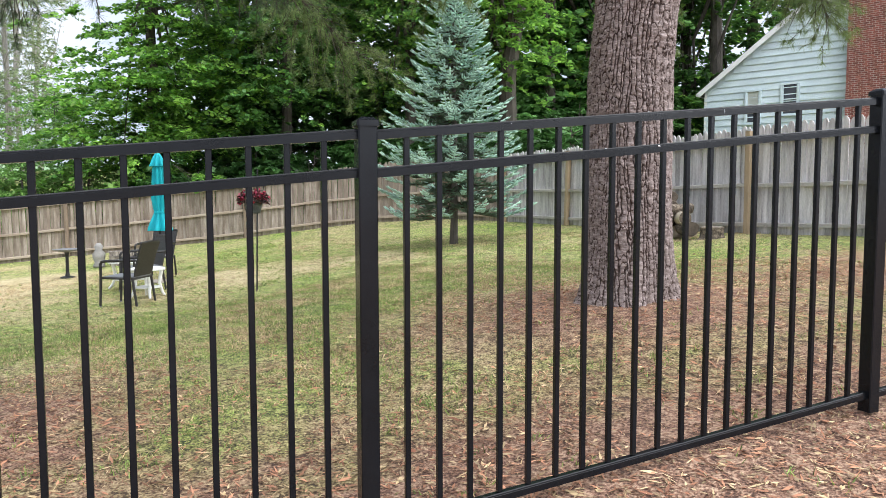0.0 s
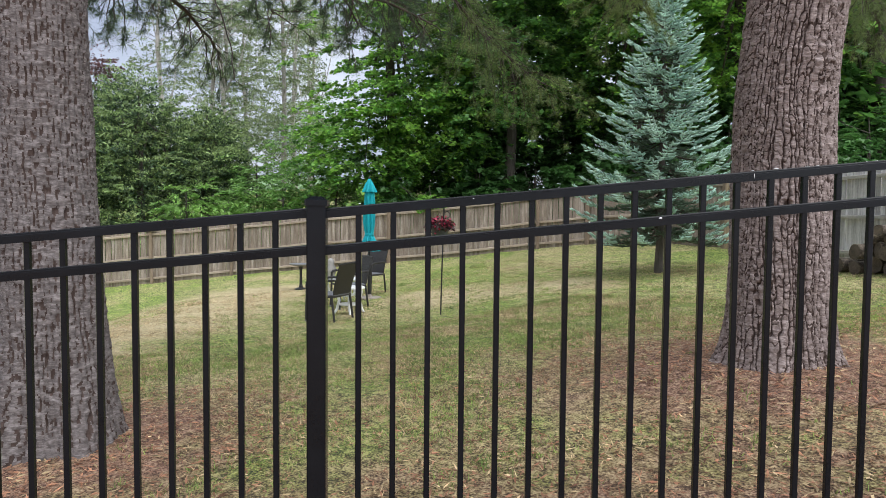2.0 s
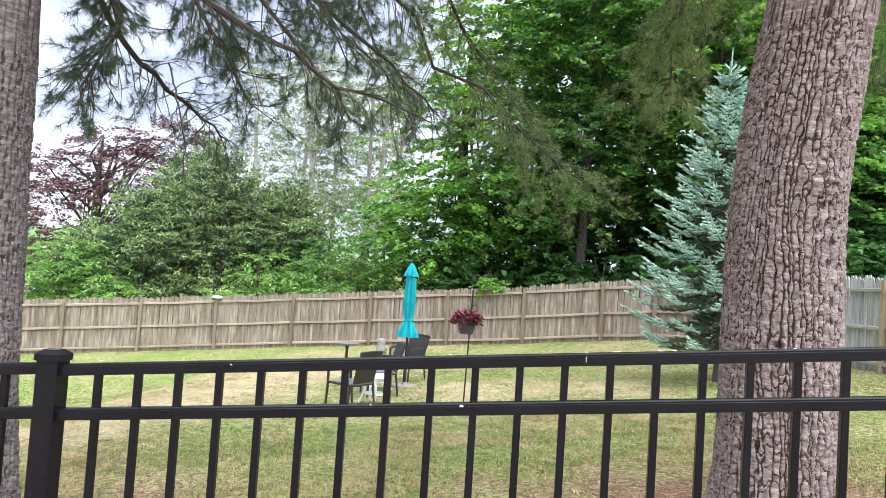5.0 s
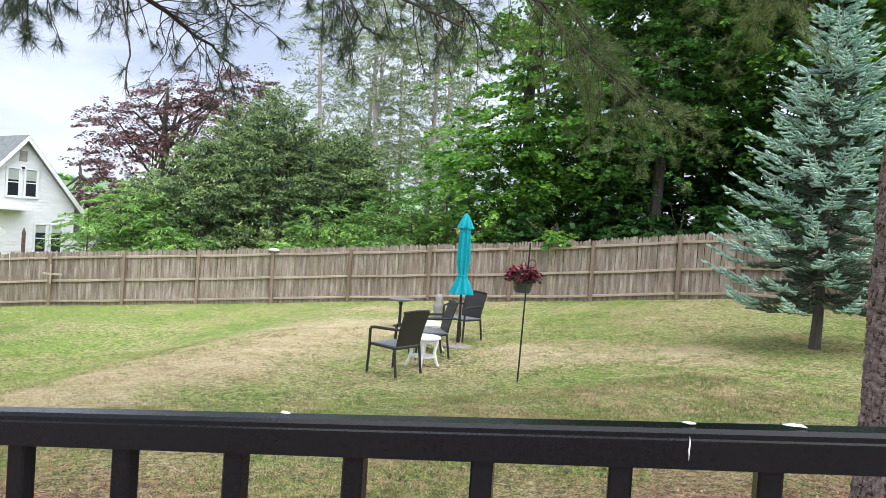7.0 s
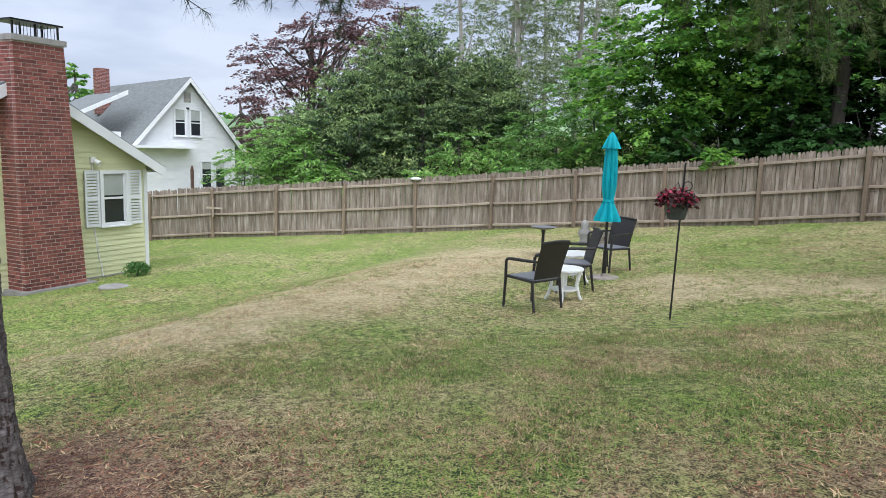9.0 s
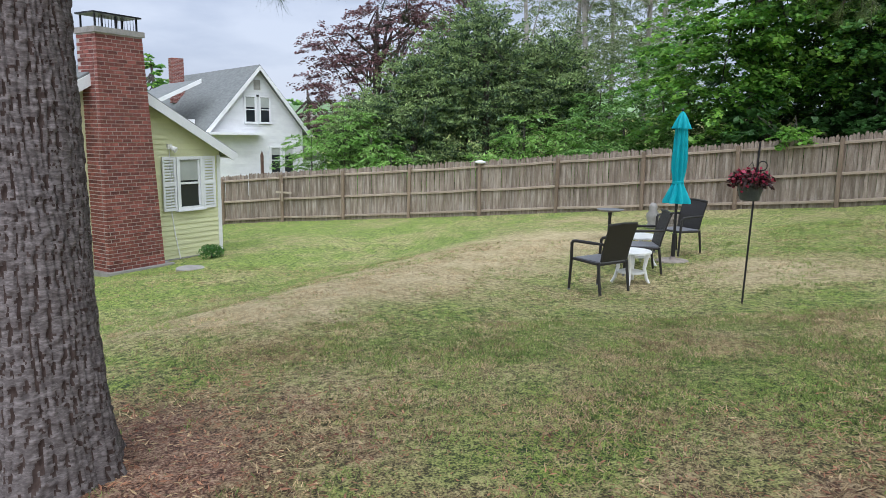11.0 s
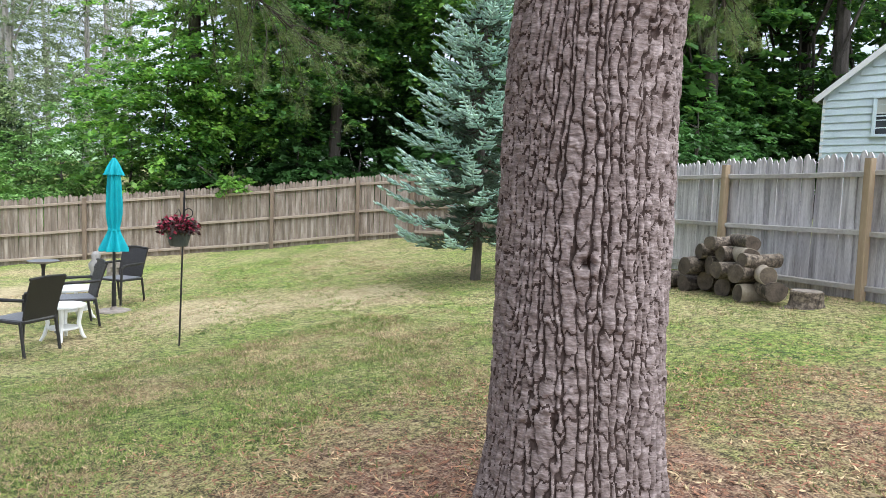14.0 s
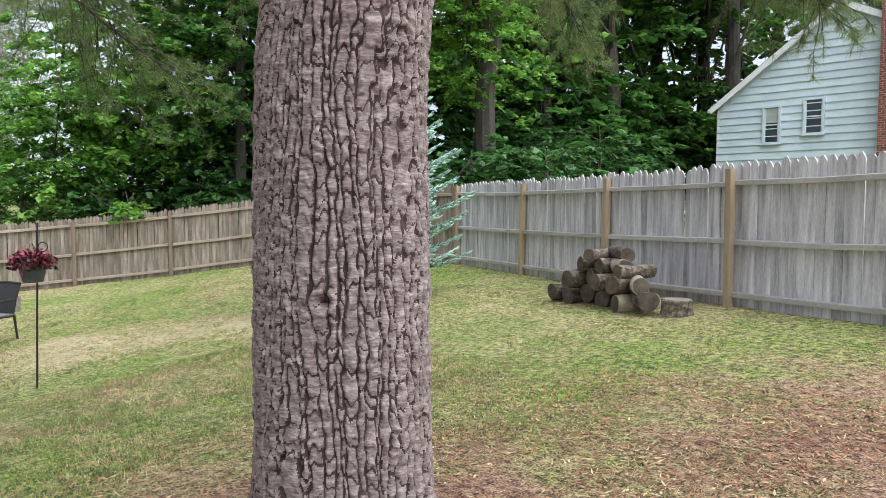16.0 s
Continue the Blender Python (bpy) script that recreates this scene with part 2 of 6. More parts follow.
POST_A, POST_B = Vector((-1.357, 3.021, 1.951)), Vector((-0.10, 4.975, 2.167))


def lawn_material():
    mat = bpy.data.materials.new("lawn")
    mat.use_nodes = True
    n, l = mat.node_tree.nodes, mat.node_tree.links
    shade = n["Principled BSDF"]
    shade.inputs["Roughness"].default_value = 0.95
    co = n.new("ShaderNodeTexCoord")

    def noise_of(scale, detail=5):
        t = n.new("ShaderNodeTexNoise")
        t.inputs["Scale"].default_value, t.inputs["Detail"].default_value = scale, detail
        l.new(co.outputs["Object"], t.inputs["Vector"])
        return t.outputs["Fac"]

    def calc(op, a, b, c=None):
        m = n.new("ShaderNodeMath")
        m.operation = op
        for k, v in enumerate((a, b, c)):
            if v is None:
                continue
            if isinstance(v, (int, float)):
                m.inputs[k].default_value = v
            else:
                l.new(v, m.inputs[k])
        return m.outputs[0]

    def near(place, r0, r1):
        flat, d, r = n.new("ShaderNodeVectorMath"), n.new("ShaderNodeVectorMath"), n.new("ShaderNodeMapRange")
        flat.operation, d.operation = "MULTIPLY", "DISTANCE"
        flat.inputs[1].default_value = (1, 1, 0)
        l.new(co.outputs["Object"], flat.inputs[0])
        l.new(flat.outputs[0], d.inputs[0])
        d.inputs[1].default_value = place
        l.new(d.outputs["Value"], r.inputs["Value"])
        r.inputs["From Min"].default_value, r.inputs["From Max"].default_value = r0, r1
        r.inputs["To Min"].default_value, r.inputs["To Max"].default_value = 1, 0
        return r.outputs["Result"]

    def strip(place, across, r0, r1):
        d, o, r = n.new("ShaderNodeVectorMath"), n.new("ShaderNodeVectorMath"), n.new("ShaderNodeMapRange")
        o.operation, d.operation = "SUBTRACT", "DOT_PRODUCT"
        l.new(co.outputs["Object"], o.inputs[0])
        o.inputs[1].default_value = place
        l.new(o.outputs[0], d.inputs[0])
        d.inputs[1].default_value = across
        l.new(d.outputs["Value"], r.inputs["Value"])
        r.inputs["From Min"].default_value, r.inputs["From Max"].default_value = r0, r1
        r.inputs["To Min"].default_value, r.inputs["To Max"].default_value = 1, 0
        return r.outputs["Result"]

    def blend(fac, a, b):
        m = n.new("ShaderNodeMixRGB")
        l.new(fac, m.inputs["Fac"])
        l.new(a, m.inputs["Color1"])
        l.new(b, m.inputs["Color2"])
        return m.outputs["Color"]

    def ramped(fac, stops):
        r = ramp(n, stops)
        l.new(fac, r.inputs["Fac"])
        return r.outputs["Color"]

    fine, tuft, mid, broad = noise_of(70, 6), noise_of(17, 5), noise_of(2.6), noise_of(0.45)
    grain = calc("ADD", calc("MULTIPLY", fine, 0.6), calc("MULTIPLY", tuft, 0.4))
    green = ramped(grain, [(0.42, (0.018, 0.042, 0.008)), (0.5, (0.16, 0.235, 0.040)), (0.58, (0.40, 0.48, 0.10))])
    dry = ramped(grain, [(0.42, (0.085, 0.060, 0.028)), (0.5, (0.38, 0.305, 0.145)), (0.58, (0.68, 0.57, 0.32))])
    soil = ramped(grain, [(0.41, (0.080, 0.040, 0.026)), (0.5, (0.27, 0.150, 0.098)), (0.6, (0.50, 0.34, 0.23))])
    patch = calc("ADD", calc("MULTIPLY", calc("ADD", calc("MULTIPLY", mid, 0.86), calc("MULTIPLY", tuft, 0.14)), 0.55), calc("MULTIPLY", broad, 0.57))
    hot = near((-8.4, 2.9, 0), 0.3, 1.5)
    for x, y, r in ((-9.6, 3.6, 1.6), (-10.8, 4.5, 1.8), (-12.0, 5.4, 2.1), (-13.2, 6.3, 2.3), (-14.4, 7.2, 2.4), (-15.4, 8.2, 2.0), (-10.0, 9.6, 1.5), (-9.0, 11.4, 1.4)):
        hot = calc("MAXIMUM", hot, near((x, y, 0), 0.4, r))
    low = calc("SUBTRACT", 1.0, strip((-11.5, 3.4, 0), (-0.52, -0.85, 0), 0.2, 1.6))
    dryness = calc("MULTIPLY_ADD", low, -0.075, calc("MULTIPLY_ADD", hot, 0.24, patch))
    fac = n.new("ShaderNodeMapRange")
    fac.inputs["From Min"].default_value, fac.inputs["From Max"].default_value = 0.46, 0.72
    l.new(dryness, fac.inputs["Value"])
    grass = blend(fac.outputs["Result"], green, dry)
    pale = ramped(calc("ADD", calc("MULTIPLY", mid, 0.5), calc("MULTIPLY", tuft, 0.5)), [(0.38, (0.36, 0.295, 0.15)), (0.62, (0.60, 0.505, 0.31))])
    grass = blend(calc("MULTIPLY", hot, 0.78), grass, pale)
    bare = calc("MAXIMUM", near((T1.x, T1.y, 0), 0.6, 3.4), near((T2.x, T2.y, 0), 0.5, 2.6))
    bare = calc("MAXIMUM", bare, near((0.6, 9.3, 0), 0.8, 4.8))
    bare = calc("MAXIMUM", bare, strip((-1.357, 3.021, 0), (-0.841, 0.541, 0), 0.2, 3.0))
    earth = n.new("ShaderNodeMapRange")
    earth.inputs["From Min"].default_value, earth.inputs["From Max"].default_value = 0.52, 0.92
    l.new(calc("ADD", calc("MULTIPLY", bare, 0.72), calc("MULTIPLY", mid, 0.55)), earth.inputs["Value"])
    l.new(blend(earth.outputs["Result"], grass, soil), shade.inputs["Base Color"])
    b = n.new("ShaderNodeBump")
    b.inputs["Strength"].default_value, b.inputs["Distance"].default_value = 0.9, 0.05
    l.new(grain, b.inputs["Height"])
    l.new(b.outputs["Normal"], shade.inputs["Normal"])
    return mat


LAWN = lawn_material()
CHIP = material("pale_worn_spot", [(0.3, (0.55, 0.56, 0.58)), (0.7, (0.8, 0.8, 0.8))], 90, 0.7, bump=0.2, spread=0.1)

# ---------------------------------------------------------------- building helpers


class Form:
    """Gathers points and faces for one mesh."""

    def __init__(self):
        self.v, self.f = [], []

    def add(self, pts, faces):
        k = len(self.v)
        self.v += [tuple(p) for p in pts]
        self.f += [tuple(i + k for i in q) for q in faces]
        return self

    def box(self, c, s, turn=0.0, m=None, edge=0.0):
        """A box about c; edge: the chamfer of its upright edges."""
        x, y, z = (a / 2 for a in s)
        e = min(edge, x * 0.9, y * 0.9)
        ring = [(-x + e, -y), (x - e, -y), (x, -y + e), (x, y - e), (x - e, y), (-x + e, y), (-x, y - e), (-x, -y + e)] if e else [(-x, -y), (x, -y), (x, y), (-x, y)]
        n, ca, sa = len(ring), math.cos(turn), math.sin(turn)
        pts = [(ca * a - sa * b, sa * a + ca * b, h) for h in (-z, z) for a, b in ring]
        if m is not None:
            pts = [m @ Vector(p) for p in pts]
        pts = [(p[0] + c[0], p[1] + c[1], p[2] + c[2]) for p in pts]
        faces = [(i, (i + 1) % n, n + (i + 1) % n, n + i) for i in range(n)] + [tuple(range(n - 1, -1, -1)), tuple(range(n, 2 * n))]
        return self.add(pts, faces)

    def tube(self, path, radii, seg=8, caps=True, squash=1.0):
        """A tube along path, a radius for each point of it."""
        path = [Vector(p) for p in path]
        if isinstance(radii, (int, float)):
            radii = [radii] * len(path)
        pts, n = [], len(path)
        side = None
        for i, p in enumerate(path):
            d = (path[min(i + 1, n - 1)] - path[max(i - 1, 0)]).normalized()
            if side is None:
                side = d.cross(Vector((0, 0, 1)) if abs(d.z) < 0.9 else Vector((1, 0, 0))).normalized()
            side = (side - d * side.dot(d)).normalized()
            up = d.cross(side)
            for k in range(seg):
                a = 2 * math.pi * k / seg
                pts.append(p + (side * math.cos(a) + up * math.sin(a) * squash) * radii[i])
        faces = [(i * seg + k, i * seg + (k + 1) % seg, (i + 1) * seg + (k + 1) % seg, (i + 1) * seg + k) for i in range(n - 1) for k in range(seg)]
        if caps:
            faces += [tuple(range(seg - 1, -1, -1)), tuple(range((n - 1) * seg, n * seg))]
        return self.add(pts, faces)

    def lathe(self, rings, c=(0, 0, 0), seg=24):
        """Rings of (radius, height) about an upright axis through c."""
        return self.tube([(c[0], c[1], c[2] + h + 1e-5 * i) for i, (r, h) in enumerate(rings)], [r for r, h in rings], seg)

    def prism(self, outline, a, b):
        """The flat outline (across, up) swept from a to b."""
        a, b = Vector(a), Vector(b)
        d = (b - a).normalized()
        side = d.cross(Vector((0, 0, 1))).normalized()
        up = Vector((0, 0, 1))
        n = len(outline)
        pts = [q + side * s + up * h for q in (a, b) for s, h in outline]
        return self.add(pts, [(i, (i + 1) % n, n + (i + 1) % n, n + i) for i in range(n)] + [tuple(range(n - 1, -1, -1)), tuple(range(n, 2 * n))])

    def mesh(self, name, mat, smooth=False):
        me = bpy.data.meshes.new(name)
        me.from_pydata(self.v, [], self.f)
        bm = bmesh.new()
        bm.from_mesh(me)
        bmesh.ops.recalc_face_normals(bm, faces=bm.faces)
        bm.to_mesh(me)
        bm.free()
        me.materials.append(mat)
        if smooth:
            me.polygons.foreach_set("use_smooth", [True] * len(me.polygons))
        return me


def part(name, form, mat, parent=None, label="", smooth=False, m=None):
    ob = new(name, form.mesh(name, mat, smooth) if isinstance(form, Form) else form)
    if parent is not None:
        ob.parent = parent
    if m is not None:
        ob.matrix_basis = m
    return tagged(ob, label)


def thing(name, place, turn, label, category, group="", kind=""):
    ob = new(name)
    ob.empty_display_size = 0.1
    ob.matrix_basis = pose(*place, 0, 0, turn)
    return tagged(ob, label, category, group, kind)


def cloud(name, verts, faces_each, mat, parent=None, label="", m=None):
    """A mesh of many alike small faces; verts: (count, corners, 3)."""
    count, corners = verts.shape[:2]
    me = bpy.data.meshes.new(name)
    me.vertices.add(count * corners)
    me.vertices.foreach_set("co", verts.astype(np.float32).ravel())
    loops = (np.arange(count)[:, None, None] * corners + np.array(faces_each)[None]).astype(np.int32)
    sides = loops.shape[2]
    me.loops.add(loops.size)
    me.loops.foreach_set("vertex_index", loops.ravel())
    me.polygons.add(loops.size // sides)
    me.polygons.foreach_set("loop_start", np.arange(0, loops.size, sides, dtype=np.int32))
    me.update(calc_edges=True)
    me.validate()
    me.materials.append(mat)
    ob = new(name, me)
    if parent is not None:
        ob.parent = parent
    if m is not None:
        ob.matrix_basis = m
    return tagged(ob, label)


def unit(v):
    return v / np.maximum(np.linalg.norm(v, axis=-1, keepdims=True), 1e-9)


def leaves(rng, centres, length, width, flat=0.6, along=None):
    """Folded four-cornered leaves at the centres; flat: how far they lie level; along: the way they point."""
    n = len(centres)
    normal = unit(rng.normal(size=(n, 3)) * (1 - flat) + np.array((0, 0, flat)))
    a = rng.normal(size=(n, 3)) if along is None else along + rng.normal(size=(n, 3)) * 0.35
    a = unit(a - normal * (a * normal).sum(1, keepdims=True))
    b = np.cross(normal, a)
    size = rng.uniform(0.65, 1.25, (n, 1))
    l, w = length * size / 2, width * size / 2
    fold = normal * w * 0.35
    tip = centres + a * l - np.array((0, 0, 0.25)) * l
    return np.stack([centres - a * l, centres + b * w - fold * 0.2 + a * l * 0.15, tip, centres - b * w + fold * 0.2 + a * l * 0.15], 1)


QUAD = [(0, 1, 2, 3)]


def spray_points(rng, blobs, reach=0.8, per=44, shell=0.6, droop=0.35, rise=0.0):
    """Points for leaves in fans that grow outwards from blobs (x, y, z, rx, ry, rz, fans) and droop: points, ways, distance along each fan."""
    points, ways, along = [], [], []
    for x, y, z, rx, ry, rz, n in blobs:
        d = unit(rng.normal(size=(n, 3)) + (0, 0, 0.15))
        bulge = 1 + 0.2 * np.sin(d[:, :1] * 5 + x) * np.cos(d[:, 1:2] * 4 + y) + rng.normal(size=(n, 1)) * 0.10
        c = np.array((x, y, z)) + d * (1 - shell * rng.random((n, 1)) ** 1.5) * bulge * np.array((rx, ry, rz))
        out = unit(d * (1, 1, 0.25) + rng.normal(size=(n, 3)) * (0.45, 0.45, 0.10) + (0, 0, rise))
        side = unit(np.cross(out, (0, 0, 1.0)))
        size = reach * rng.uniform(0.55, 1.3, (n, 1))
        s = rng.random((n, per)) ** 0.8
        w = rng.uniform(-1, 1, (n, per)) * (0.12 + 0.62 * s * (1 - s) * 2.0)
        p = c[:, None] + out[:, None] * (s * size)[..., None] + side[:, None] * (w * size)[..., None]
        p[..., 2] += -droop * size * (s ** 2 + 0.8 * w ** 2) + rng.normal(size=(n, per)) * 0.045 * size
        points.append(p.reshape(-1, 3))
        ways.append((out[:, None] + side[:, None] * (w * 1.1)[..., None] + np.array((0, 0, -droop))).reshape(-1, 3))
        along.append(s.ravel())
    return np.concatenate(points), unit(np.concatenate(ways)), np.concatenate(along)


def ground_z(x, y):
    """The lie of the land: it falls gently to the west and south, with a low bank towards the house."""
    x, y = np.asarray(x, float), np.asarray(y, float)
    X, Y = np.clip(x, -30, 4) / 10, np.clip(y, -6, 21) / 10
    z = 0.269 + 0.129 * X + 1.223 * Y - 0.497 * X**2 + 0.464 * X * Y - 0.759 * Y**2 - 0.134 * X**3 + 0.143 * X**2 * Y - 0.22 * X * Y**2 + 0.26 * Y**3
    def hump(cx, cy, h, r):
        return h * np.exp(-((x - cx) ** 2 + (y - cy) ** 2) / (2 * r * r))
    z = z + hump(T1.x, T1.y, 0.16, 1.1) + hump(T2.x, T2.y, 0.10, 0.9) + hump(-8.6, 7.6, -0.12, 1.8) + hump(-15.5, -2.0, -0.1, 2.0)
    s = (x + 11.5) * -0.47 + (y - 4.0) * -0.88
    fade = np.clip((-x - 4.5) / 3, 0, 1) * np.clip((x + 22) / 5, 0, 1)
    z = z + fade * (0.10 * np.exp(-((s + 0.6) / 1.6) ** 2) - 0.22 * np.exp(-((s - 2.2) / 1.5) ** 2))
    return z


def gz(x, y):
    return float(ground_z(x, y))

# ---------------------------------------------------------------- ground
def build_ground():
    far = [60, 120, 260, 600, 1400, 3000]
    xs = np.array(sorted([-f for f in far] + list(np.arange(-34, 8.01, 0.25)) + [-42, 14, 24] + far))
    ys = np.array(sorted([-f for f in far] + list(np.arange(-10, 24.01, 0.25)) + [-16, -26, 30, 40] + far))
    gx, gy = np.meshgrid(xs, ys)
    z = ground_z(gx, gy) + 0.012 * np.sin(gx * 3.1 + gy * 1.7) * np.sin(gy * 2.3 - gx)
    co = np.stack([gx, gy, z], -1).reshape(-1, 3)
    w, h = len(xs), len(ys)
    i = (np.arange(h - 1)[:, None] * w + np.arange(w - 1)[None]).ravel()
    me = bpy.data.meshes.new("ground")
    me.from_pydata(co.tolist(), [], np.stack([i, i + 1, i + w + 1, i + w], 1).tolist())
    me.materials.append(LAWN)
    me.polygons.foreach_set("use_smooth", [True] * len(me.polygons))
    tagged(new("ground", me), "sloping mown lawn with dry patches and bare earth", "lawn", kind="structure")


build_ground()


# ---------------------------------------------------------------- black metal fence
def build_black_fence():
    step = POST_B - POST_A
    run = Vector((step.x, step.y, 0)).normalized()
    turn = math.degrees(math.atan2(run.y, run.x))
    fence = thing("metal_fence", (POST_A.x, POST_A.y, 0), 0, "black powder-coated metal picket fence on the slope", "fence")
    org = Vector((POST_A.x, POST_A.y, 0))
    post = Form().box((0, 0, 0.68), (0.062, 0.062, 1.40), edge=0.004).mesh("post", BLACK)
    lid = Form()
    lid.box((0, 0, 0.009), (0.074, 0.074, 0.018), edge=0.006)
    lid.add([(-.035, -.035, .018), (.035, -.035, .018), (.035, .035, .018), (-.035, .035, .018), (-.018, -.018, .03), (.018, -.018, .03), (.018, .018, .03), (-.018, .018, .03)],
            [(0, 1, 5, 4), (1, 2, 6, 5), (2, 3, 7, 6), (3, 0, 4, 7), (4, 5, 6, 7)])
    lid = lid.mesh("cap", BLACK)
    bar = Form().box((0, 0, 0.63), (0.019, 0.019, 1.28), edge=0.002).mesh("picket", BLACK)
    outline = [(-0.014, -0.016), (0.014, -0.016), (0.014, 0.007), (0.0125, 0.0085), (0.0125, 0.0125), (0.010, 0.016), (-0.010, 0.016), (-0.0125, 0.0125), (-0.0125, 0.0085), (-0.014, 0.007)]
    screw = Form().lathe([(0.0, 0), (0.005, 0.0005), (0.004, 0.003), (0.0, 0.0035)], seg=8).mesh("screw", GREY_MESH)
    for k in range(-2, 4):
        p = POST_A + step * k
        top = p.z - 0.03
        o = part("post", post, None, fence, m=pose(p.x - org.x, p.y - org.y, top - 1.38, 0, 0, turn))
        part("cap", lid, None, o, m=pose(0, 0, 1.38))
        if k == 3:
            break
        q = p + step
        for drop, name in ((0.054, "top_rail"), (0.175, "middle_rail"), (1.355, "bottom_rail")):
            a, b = p + run * 0.03 - Vector((0, 0, drop)) - org, q - run * 0.03 - Vector((0, 0, drop)) - org
            part(name, Form().prism(outline, a, b), BLACK, fence)
        for i in range(1, 20):
            c = p + step * ((0.0215 + i * (step.length - 0.043) / 20) / step.length)
            part("picket", bar, None, fence, m=pose(c.x - org.x, c.y - org.y, c.z - 0.052 - 1.275, 0, 0, turn))

    # worn spots on the rails
    across = Vector((run.y, -run.x, 0))
    for k, (f, drop, size, on_top) in enumerate(((0.487, 0.166, 0.009, 0), (0.62, 0.052, 0.006, 0), (0.62, 0.036, 0.006, 1), (0.655, 0.036, 0.011, 1), (0.70, 0.036, 0.009, 1), (0.715, 0.036, 0.006, 1), (0.47, 0.036, 0.006, 1), (0.385, 0.16, 0.006, 0), (0.06, 0.036, 0.006, 1), (0.30, 0.036, 0.004, 1), (0.84, 0.036, 0.006, 1), (0.22, 0.05, 0.004, 0))):
        rng = random.Random(k)
        n, size = 9, size * 0.5
        ring = [(size * (1 + 0.4 * rng.uniform(-1, 1)) * math.cos(2 * math.pi * i / n) * (1.6 if on_top else 1.0), size * (0.8 + 0.4 * rng.uniform(-1, 1)) * math.sin(2 * math.pi * i / n)) for i in range(n)]
        if (f, on_top) == (0.62, 0):
            ring = [(0.0008 * x / size, 0.011 * y / size) for x, y in ring]
        c = POST_A + step * f - Vector((0, 0, drop)) - org + (Vector((0, 0, 0.0005)) if on_top else across * 0.0142)
        v = across * -1 if on_top else Vector((0, 0, 1))
        out = Vector((0, 0, 1)) if on_top else across
        pts = [c + run * x + v * y for x, y in ring] + [c + run * x * 0.7 + v * y * 0.7 + out * 0.0012 for x, y in ring]
        part("worn_spot", Form().add(pts, [(i, (i + 1) % n, n + (i + 1) % n, n + i) for i in range(n)] + [tuple(range(n, 2 * n)), tuple(range(n - 1, -1, -1))]), CHIP, fence, "pale worn spot in the paint")


build_black_fence()


# ---------------------------------------------------------------- wooden fences
WEST_LINE = [(-27.2, -4.0), (-26.36, -1.67), (-25.59, 0.54), (-24.49, 2.71), (-23.54, 4.87), (-22.64, 7.07), (-21.56, 9.25), (-20.14, 11.38), (-18.41, 13.23), (-16.75, 14.90), (-15.20, 16.57), (-14.05, 17.45)]
CORNER_LINE = [(-13.98, 17.46), (-11.55, 17.85), (-9.36, 17.32)]
EAST_LINE = [(-9.25, 17.29), (-6.98, 16.27), (-4.73, 15.11), (-2.56, 13.98), (-0.39, 13.04), (1.85, 12.10), (4.1, 11.2)]


def picket_form(w, h, tip, t=0.018):
    f = Form()
    prof = [(-w / 2, 0), (w / 2, 0), (w / 2, h - tip), (w * 0.34, h - tip * 0.45), (w * 0.12, h), (-w * 0.12, h), (-w * 0.34, h - tip * 0.45), (-w / 2, h - tip)]
    n = len(prof)
    f.add([(x, d, z) for d in (-t / 2, t / 2) for x, z in prof], [tuple(range(n)), tuple(range(2 * n - 1, n - 1, -1))] + [(i, (i + 1) % n, n + (i + 1) % n, n + i) for i in range(n)])
    return f


